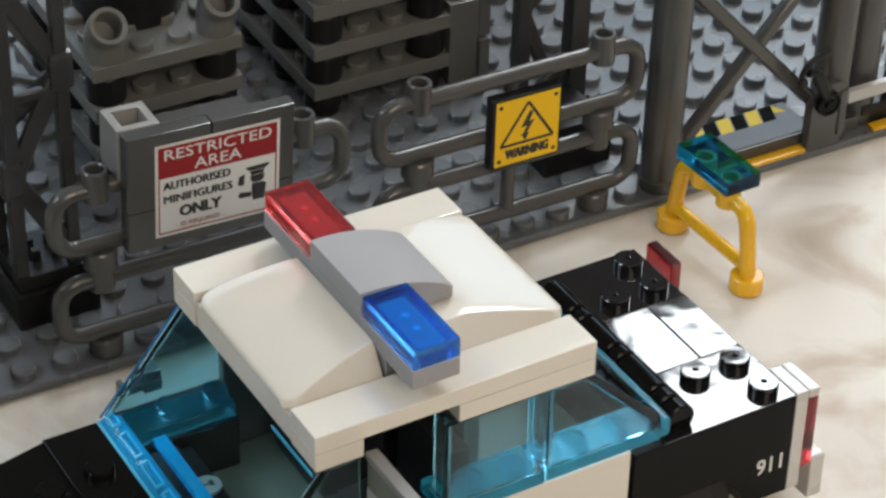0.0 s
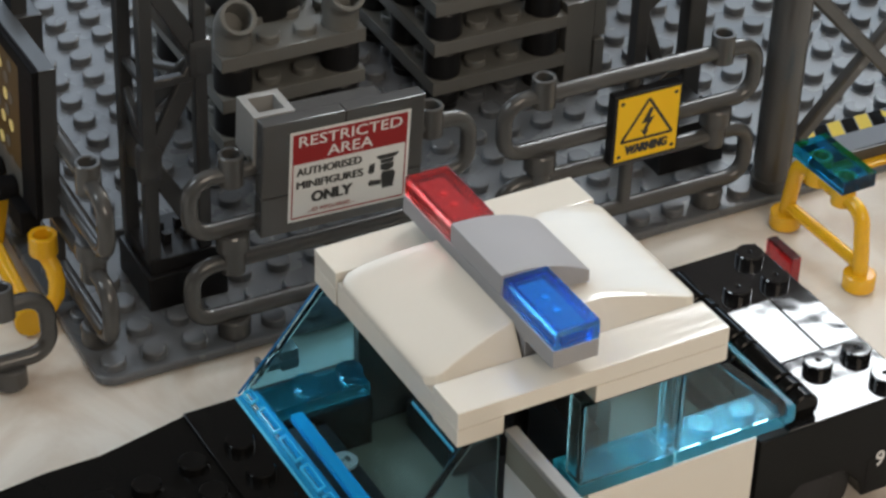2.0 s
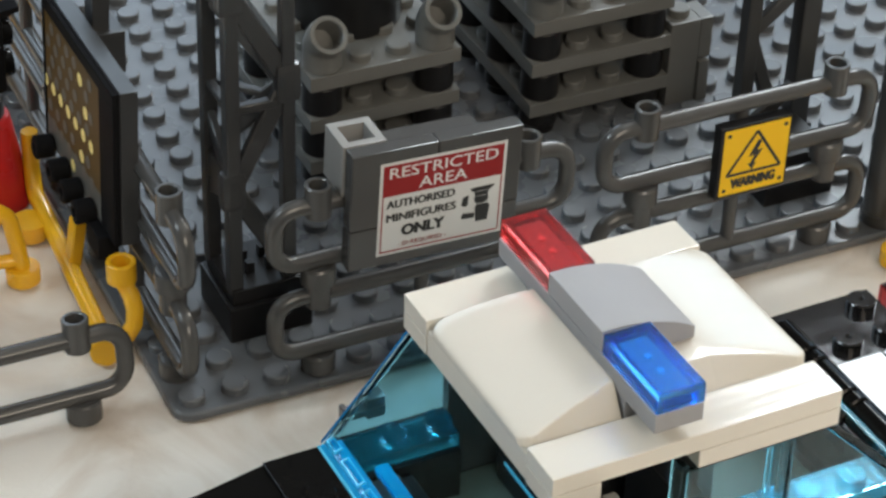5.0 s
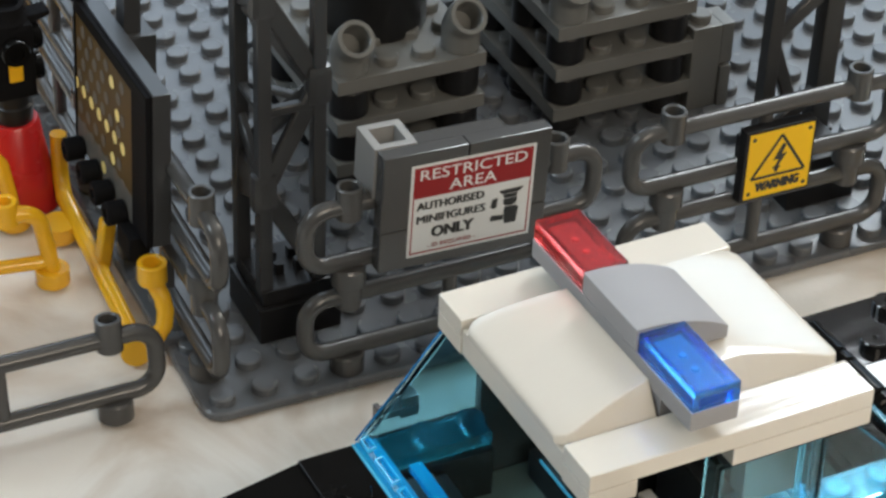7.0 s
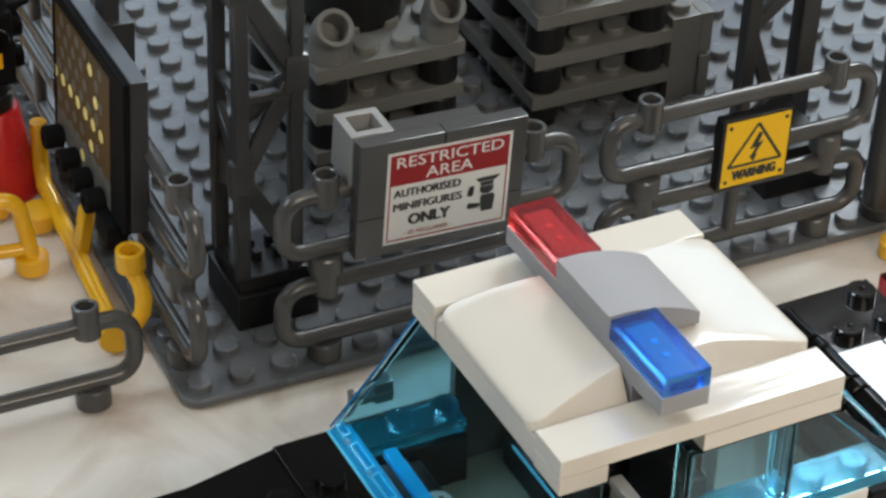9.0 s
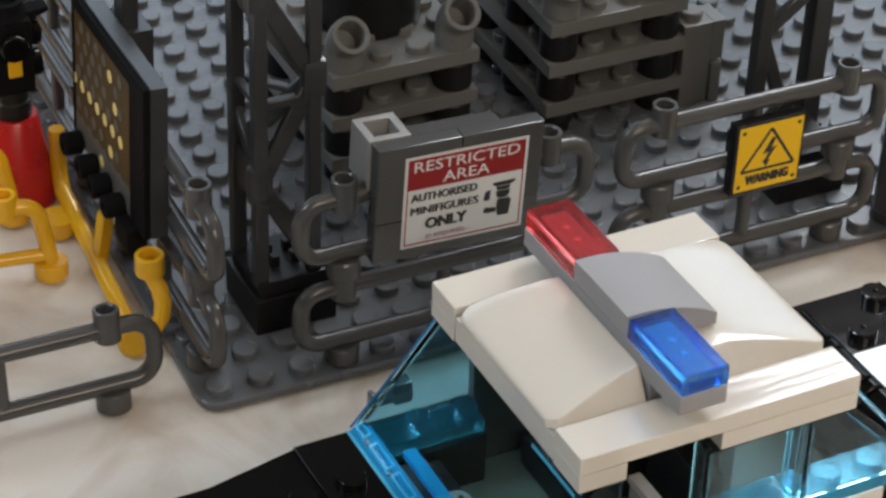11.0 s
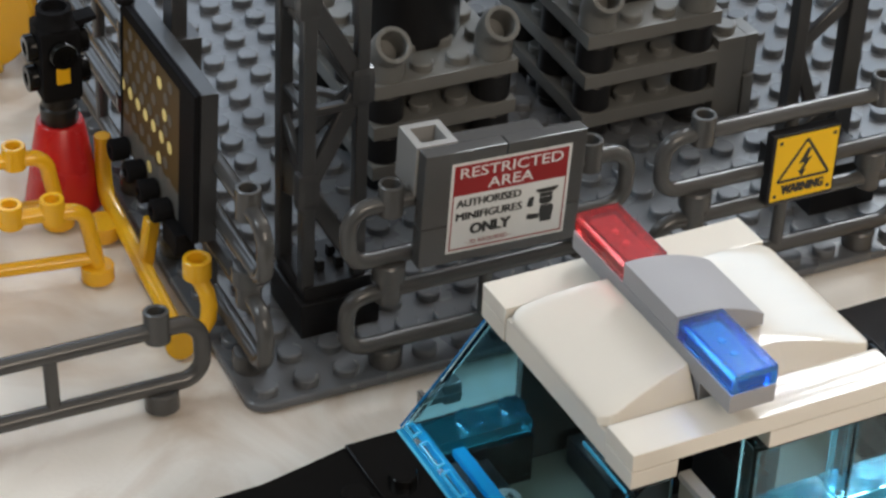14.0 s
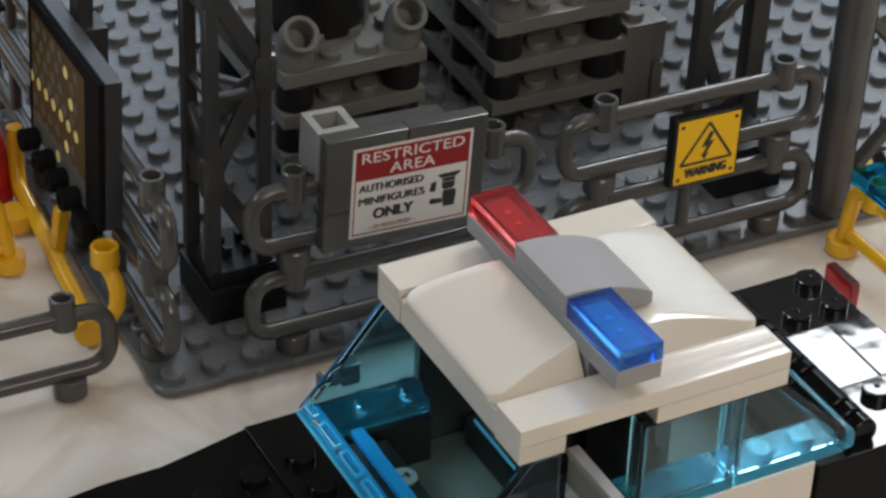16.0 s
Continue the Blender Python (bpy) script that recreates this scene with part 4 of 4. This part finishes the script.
def car_roof():
    for y0, y1 in ((2.02, 3.0), (-3.0, -2.02)):
        P("roof_tile", box(-3, 3, y0, y1, 6.01, 6.4, 0.03), "white")
        P("roof_rim", box(-3, -2, y0, y1, 5.6, 6.0, 0.03), "white")
        P("roof_rim", box(0, 3, y0, y1, 5.6, 6.0, 0.03), "white")
    P("roof_plate", box(-2.98, 2.98, -2.0, 2.0, 5.62, 6.2, 0.03), "white")

    def slope(sign, peak, flat_top=False):
        """Curved slope whose sides lean in towards the ridge; low end rounded in plan."""
        bm = bmesh.new()
        N, K = 14, 9
        rows = []
        for i in range(N + 1):
            u = i / N
            l = sign * (3.0 - 2.0 * u)
            z = 6.40 + (peak - 6.40) * (0.4 * u + 0.6 * math.sin(u * math.pi / 2) ** 0.9)
            half = 1.93 - 0.40 * u
            rows.append((l, z, half))
        rows[0] = (sign * 2.96, rows[0][1] + 0.015, 1.93)
        rows.insert(0, (sign * 3.02, 6.37, 1.90))
        N += 1
        if flat_top:
            rows.append((sign * 0.02, peak, 1.53))
            N += 1
        base = 6.22
        top, foot = [], []
        for i, (l, z, half) in enumerate(rows):
            cut = 0.24 if i == 0 else 0.16 if i == 1 else 0.05 if i == 2 else 0.0
            h = half - cut
            top.append([bm.verts.new((l, -h + 2 * h * k / K, z)) for k in range(K + 1)])
            hb = 1.97 - cut
            foot.append((bm.verts.new((l, -hb, base)), bm.verts.new((l, hb, base))))
        for i in range(N):
            for k in range(K):
                bm.faces.new((top[i][k], top[i][k + 1], top[i + 1][k + 1], top[i + 1][k])).smooth = True
            bm.faces.new((foot[i][0], top[i][0], top[i + 1][0], foot[i + 1][0]))
            bm.faces.new((top[i][K], foot[i][1], foot[i + 1][1], top[i + 1][K]))
        for i in (0, N):
            bm.faces.new([foot[i][0]] + top[i] + [foot[i][1]])
        bm.faces.new([f[0] for f in foot] + [f[1] for f in foot[::-1]])
        bmesh.ops.recalc_face_normals(bm, faces=list(bm.faces))
        hard = [e for e in bm.edges if e.calc_face_angle(0) > radians(32)]
        bmesh.ops.bevel(bm, geom=hard, offset=0.04, segments=2, affect="EDGES", profile=0.6)
        return bm

    P("curved_slope", slope(-1, 6.90), "white")
    P("curved_slope", slope(1, 6.82, True), "white")
    # light bar
    bar = P("light_bar", box(-1.0, 0.0, -2.98, 2.98, 6.72, 7.13, 0.03), "bar_grey", "grey light bar")
    P("bar_core", box(-0.95, -0.05, -1.9, 1.9, 6.2, 6.75, 0.02), "bar_grey", "", bar)
    pts = [(-1.0, 7.14)]
    for i in range(13):
        u = i / 12
        pts.append((-1.0 + 2.0 * u, 7.05 + 0.56 * math.cos(max(0.0, u - 0.12) / 0.88 * math.pi / 2 * 0.96) ** 0.75))
    pts += [(1.0, 6.86), (0.02, 6.86), (0.02, 7.14)]
    P("bar_cap", prism(pts, -1.0, 1.0, 0.025), "bar_grey", "curved grey cap", bar)
    for w0, w1, mat, lab in ((1.02, 2.98, "glass_red", "clear red light"), (-2.98, -1.02, "glass_dark_blue", "clear dark blue light")):
        li = P("light", shell_light(w0, w1), mat, lab, bar)
        P("core", box(-0.80, -0.17, w0 + 0.17, w1 - 0.17, 7.13, 7.37, 0.06), "bar_grey", "grey inner block", li)
        # white pips stand in for the highlights on the studs under the tile
        for k in (0.5, 1.5):
            P("pip", lathe([(0, 7.36), (0.085, 7.36), (0.07, 7.40), (0, 7.40)], 14, -0.49, (w0 + w1) / 2 + (k - 1) * 0.44), "sticker_white", "pale pip standing for a stud highlight", li)


def side_window(l0, l1, w_out, top):
    s = -1 if w_out < 0 else 1
    wi = w_out - s * 0.98
    lo, hi = min(w_out, wi), max(w_out, wi)
    ob = P("side_window", many(box(l0, l1, lo, hi, 3.32, 3.62, 0.03)), "glass_ledge", "clear light blue window")
    for k in range(int(l1 - l0)):
        P("stud", stud(l0 + 0.75 + k, (w_out + wi) / 2, 3.62, 0.3, 0.18), "glass_ledge", "", ob)
    a, b = (w_out, w_out - s * 0.13)
    P("pane", box(l0 + 0.02, l1 - 0.02, min(a, b), max(a, b), 3.63, top, 0.02), "glass_blue", "", ob)
    for x in (l0 + 0.02, l1 - 0.16):
        b2 = w_out - s * 0.55
        P("pillar", box(x, x + 0.14, min(a - s * 0.14, b2), max(a - s * 0.14, b2), 3.63, top, 0.03), "glass_blue", "", ob)
    return ob


def car_glass():
    # windscreen: sloping front, two side panes, foot with slots
    ws = P("windscreen", pane([(-4.72, 3.32), (-4.72 + 0.2, 3.32), (-2.72 + 0.02, 5.58), (-2.72 - 0.2, 5.58)], -2.98, 2.98), "glass_blue", "clear light blue windscreen")
    for w0, w1 in ((2.84, 2.98), (-2.98, -2.84)):
        P("side_pane", pane([(-4.50, 3.33), (-2.05, 3.33), (-2.05, 5.57), (-2.66, 5.57)], w0, w1), "glass_blue", "", ws)
    P("foot", many(box(-4.78, -4.3, -2.98, 2.98, 2.98, 3.31, 0.04)), "glass_foot", "", ws)
    P("foot", many(box(-4.28, -2.1, 2.1, 2.98, 2.98, 3.31, 0.04), box(-4.28, -2.1, -2.98, -2.1, 2.98, 3.31, 0.04)), "glass_shaded_corner", "", ws)
    # added strips, coloured for the light that gathers along the pane edges
    P("front_edge_glow", box(-4.85, -4.785, -2.97, 2.97, 3.02, 3.30, 0.02), "edge", "", ws)
    P("side_edge", beam((-4.76, 2.96, 3.36), (-2.84, 2.96, 5.53), 0.04, 0.05, (0, 1, 0), 0.01), "edge_deep", "", ws)
    P("top_edge_glow", box(-3.05, -3.015, -2.92, -1.3, 5.46, 5.54, 0.015), "edge", "", ws)
    P("inner_strip", box(-3.98, -3.70, -2.05, 2.05, 2.98, 3.16, 0.03), "glass_foot", "", ws)
    for k in range(6):
        c = 2.75 - k if k == 0 else 2.87 - k
        h = 0.2 if k == 0 else 0.40
        l0, l1, e = -4.66, -4.43, 0.032
        bm = many(box(l0, l0 + e, c - h, c + h, 3.315, 3.38, 0.005), box(l1 - e, l1, c - h, c + h, 3.315, 3.38, 0.005),
                  box(l0 + e, l1 - e, c - h, c - h + e, 3.315, 3.38, 0.005), box(l0 + e, l1 - e, c + h - e, c + h, 3.315, 3.38, 0.005))
        P("slot_frame", bm, "edge", "", ws)
    for k in range(2):
        P("stud", stud(-3.4 + k, 2.5, 3.31, 0.3, 0.2), "glass_blue", "", ws)
    for w in (-3.0, 3.0):
        side_window(-0.25, 1.98, w, 5.58)
    # rear screen with its side panes
    rs = P("rear_screen", pane([(2.78, 5.58), (2.98, 5.58), (4.66, 3.95), (4.66, 3.62), (4.48, 3.62), (4.46, 3.88)], -2.98, 2.98), "glass_blue", "clear light blue rear screen")
    P("lip", box(4.69, 4.93, -2.99, 2.99, 3.36, 3.80, 0.08), "glass_ledge", "", rs)
    for s in (-1, 1):
        a, b = s * 2.98, s * 2.84
        P("side_pane", pane([(2.04, 3.63), (4.46, 3.63), (4.42, 3.9), (2.8, 5.56), (2.04, 5.56)], min(a, b), max(a, b)), "glass_blue", "", rs)
        c, d = s * 2.98, s * 2.0
        P("ledge", box(2.02, 4.70, min(c, d), max(c, d), 3.32, 3.61, 0.04), "glass_ledge", "", rs)
        for k in range(2):
            P("stud", stud(2.85 + k, s * 2.5, 3.61, 0.3, 0.18), "glass_blue", "", rs)
        e, g = s * 2.84, s * 2.4
        P("pillar", box(2.04, 2.18, min(e, g), max(e, g), 3.63, 5.56, 0.03), "glass_blue", "", rs)


def wheel(l, s):
    ob = P("wheel", lathe([(0, -0.45), (0.6, -0.45), (0.6, 0.45), (0, 0.45)], 20), "soft_black", "black rubber wheel")
    ob.matrix_basis = at(l, s * 2.3, 0.95, 0, 90)
    P("tyre", lathe([(0.6, -0.45), (1.05, -0.45), (1.15, -0.3), (1.15, 0.3), (1.05, 0.45), (0.6, 0.45), (0.6, -0.45)], 32), "soft_black", "", ob)
    P("rim", lathe([(0, 0.46), (0.5, 0.46), (0.55, 0.48), (0.3, 0.5), (0, 0.5)], 20), "soft_black", "", ob)


def car_body():
    P("chassis", box(-10.6, 8.3, -2.3, 2.3, 0.5, 1.5, 0.05), "soft_black")
    # cabin floor, seats, far door
    P("cabin_floor", box(-4.6, 4.6, -2.6, 2.6, 1.5, 1.8, 0.03), "interior")
    P("seat", many(box(-1.2, 0.6, 0.3, 2.2, 1.8, 2.5, 0.06), box(0.2, 0.7, 0.3, 2.2, 2.4, 4.2, 0.06)), "soft_black", "black seat")
    P("seat", many(box(-1.2, 0.6, -2.2, -0.3, 1.8, 2.5, 0.06), box(0.2, 0.7, -2.2, -0.3, 2.4, 4.2, 0.06)), "soft_black", "black seat")
    P("bulkhead", box(0.75, 1.1, -1.9, 1.9, 1.8, 5.3, 0.03), "dark_grey")
    P("dashboard", many(box(-4.2, -3.5, -1.95, 1.95, 1.8, 2.9, 0.06), box(-3.5, -3.2, -1.95, 1.95, 2.3, 2.75, 0.04)), "soft_black")
    ga = P("gauge_tile", lathe([(0, 2.9), (0.26, 2.9), (0.28, 2.93), (0.28, 2.98), (0, 2.98)], 20, -3.55, 0.45), "brick_grey", "light grey gauge tile")
    P("needle", many(box(-3.72, -3.52, 0.43, 0.47, 2.984, 2.992, 0), box(-3.51, -3.42, 0.37, 0.53, 2.984, 2.992, 0)), "ink", "black printed needle", ga)
    for s in (-1, 1):
        a, b = s * 3.0, s * 2.0
        lo, hi = min(a, b), max(a, b)
        P("white_side", box(0.0, 3.99, lo, hi, 1.2, 3.31, 0.03), "white")
        P("black_side", box(4.01, 7.99, lo, hi, 2.3, 3.3, 0.03), "body_black")
        P("side_lower", prism([(4.01, 0.8), (4.6, 0.8), (4.75, 1.25), (5.2, 1.72), (6.3, 1.72), (6.75, 1.25), (6.9, 0.8), (8.0, 0.8), (8.0, 2.3), (4.01, 2.3)], lo, hi, 0.02), "body_black")
        P("front_lower", box(-4.7, -2.1, lo, hi, 0.9, 2.97, 0.03), "black")
    P("far_door", box(-2.08, -0.02, 2.7, 3.0, 1.2, 5.5, 0.03), "dark_grey")
    # boot deck
    deck = P("deck", box(4.72, 8.0, -1.98, 1.98, 1.5, 2.9, 0.03), "black")
    P("deck_plate", box(4.72, 7.99, -2.99, -1.01, 2.95, 3.33, 0.02), "black", "", deck)
    P("deck_plate", box(4.72, 7.99, 1.01, 2.99, 2.95, 3.33, 0.02), "black", "", deck)
    for a, b, tip in ((5.6, 6.99, 1.2), (7.01, 7.99, 0.9)):
        tile = P("deck_tile", box(a, b, -0.995, 0.995, 2.92, 3.335, 0.025), "black", "", deck)
        tile.matrix_basis = at(0, 0, 3.3) @ at(0, 0, 0, 0, tip) @ at(0, 0, -3.3)
    for a, b in ((6.5, -1.5), (7.5, -1.5), (7.5, -2.5), (6.5, 1.5), (7.5, 1.5), (7.5, 2.5)):
        P("stud", many(ring(a, b, 3.32, 3.55, 0.32, 0.05)), "black", "", deck)
    # hinge bar behind the rear screen
    hb = P("hinge_bar", rod((5.28, 2.3, 3.56), (5.28, -2.55, 3.56), 0.25, 20), "black", "black segmented hinge bar")
    for w0, w1 in ((-2.75, -2.38), (-2.33, -1.98), (-1.93, -0.75), (-0.70, -0.38), (-0.33, 0.72), (0.77, 1.10), (1.15, 2.2)):
        P("knuckle", rod((5.28, w0, 3.56), (5.28, w1, 3.56), 0.335, 22, None, 0.04), "bonnet", "", hb)
    P("hinge_base", box(4.97, 5.55, -1.9, 1.9, 3.3, 3.45, 0.02), "black", "", hb)
    # side sticker and number
    P("side_sticker", box(4.04, 7.97, -3.008, -3.002, 1.78, 3.28, 0), "sticker_black", "black side sticker with white number")
    sh = P("side_sticker", box(6.95, 7.97, -3.008, -3.002, 0.88, 1.775, 0), "sticker_black")
    fit_words("lettering", "911", 7.51, 1.69, 0.64, 0.40, -3.012, M["ink_white"], sh, 0.01)
    # tail
    for s in (-1, 1):
        a, b = s * 3.0, s * 2.0
        lo, hi = min(a, b), max(a, b)
        tl = P("tail_panel", box(8.01, 8.32, lo, hi, 0.8, 3.33 if s < 0 else 2.9, 0.03), "tail_grey", "pale grey tail panel")
        P("tail_light", box(8.33, 8.6, lo, hi, 1.28, 3.10 if s < 0 else 3.36, 0.04), "glass_tail", "clear red tail light", tl)
        if s < 0:
            P("tail_cap", box(8.33, 8.6, lo, hi, 3.11, 3.33, 0.03), "tail_grey", "", tl)
    P("tail_panel", box(8.01, 8.32, -1.98, 1.98, 0.8, 2.9, 0.03), "black")
    P("rear_bumper", box(8.61, 8.98, -3.0, 3.0, 0.3, 1.42, 0.05), "tail_grey", "pale grey bumper")
    # bonnet
    pts = [(-10.6, 1.2), (-10.6, 2.45), (-10.2, 2.70), (-9.0, 2.83), (-7.8, 2.85), (-6.8, 3.04), (-6.0, 3.20), (-5.9, 3.23), (-4.82, 3.26), (-4.82, 1.2)]
    bn = P("bonnet", prism(pts, -2.99, 2.99, 0.03), "bonnet", "black bonnet")
    for l, z in ((-5.4, 3.25), (-6.42, 3.09), (-7.42, 2.89), (-8.42, 2.83)):
        for w in (-2.5, -1.5, -0.5, 0.5, 1.5):
            P("stud", stud(l, w, z), "bonnet", "", bn)
    P("seam_plate", box(-6.0, -4.84, -2.97, 2.97, 3.0, 3.275, 0.02), "bonnet", "", bn)
    # open near door
    dr = P("open_door", box(-1.98, -1.76, -6.0, -3.04, 1.6, 4.9, 0.03), "light_grey", "open grey car door with a darkened rail side")
    # band coloured dark because the side of the rail reflects so little light
    P("rail_side_band", box(-1.97, -1.77, -5.98, -3.06, 4.91, 5.55, 0.01), "interior", "darkened rail side", dr)
    P("top_rail", box(-2.0, -1.74, -6.0, -3.02, 5.56, 5.72, 0.03), "trim_grey", "", dr)
    # far wing mirror
    mi = P("wing_mirror", many(box(-4.28, -4.16, 3.0, 3.22, 3.6, 3.95, 0.03), box(-4.15, -3.3, 3.02, 3.3, 3.62, 3.78, 0.03)), "dark_grey", "dark grey wing mirror")
    P("mirror_block", box(-3.7, -3.3, 3.05, 3.45, 3.5, 4.0, 0.04), "dark_grey", "", mi)
    for l in (-7.2, 5.75):
        for s in (-1, 1):
            wheel(l, s)


car_roof()
car_body()
car_glass()
# the boot sits a little lower than the cabin
for ob in CAR.children:
    if ob.name.split(".")[0] in ("deck", "hinge_bar", "side_sticker", "black_side", "side_lower", "tail_panel", "rear_bumper"):
        ob.matrix_basis = at(0.08, 0, -0.17)
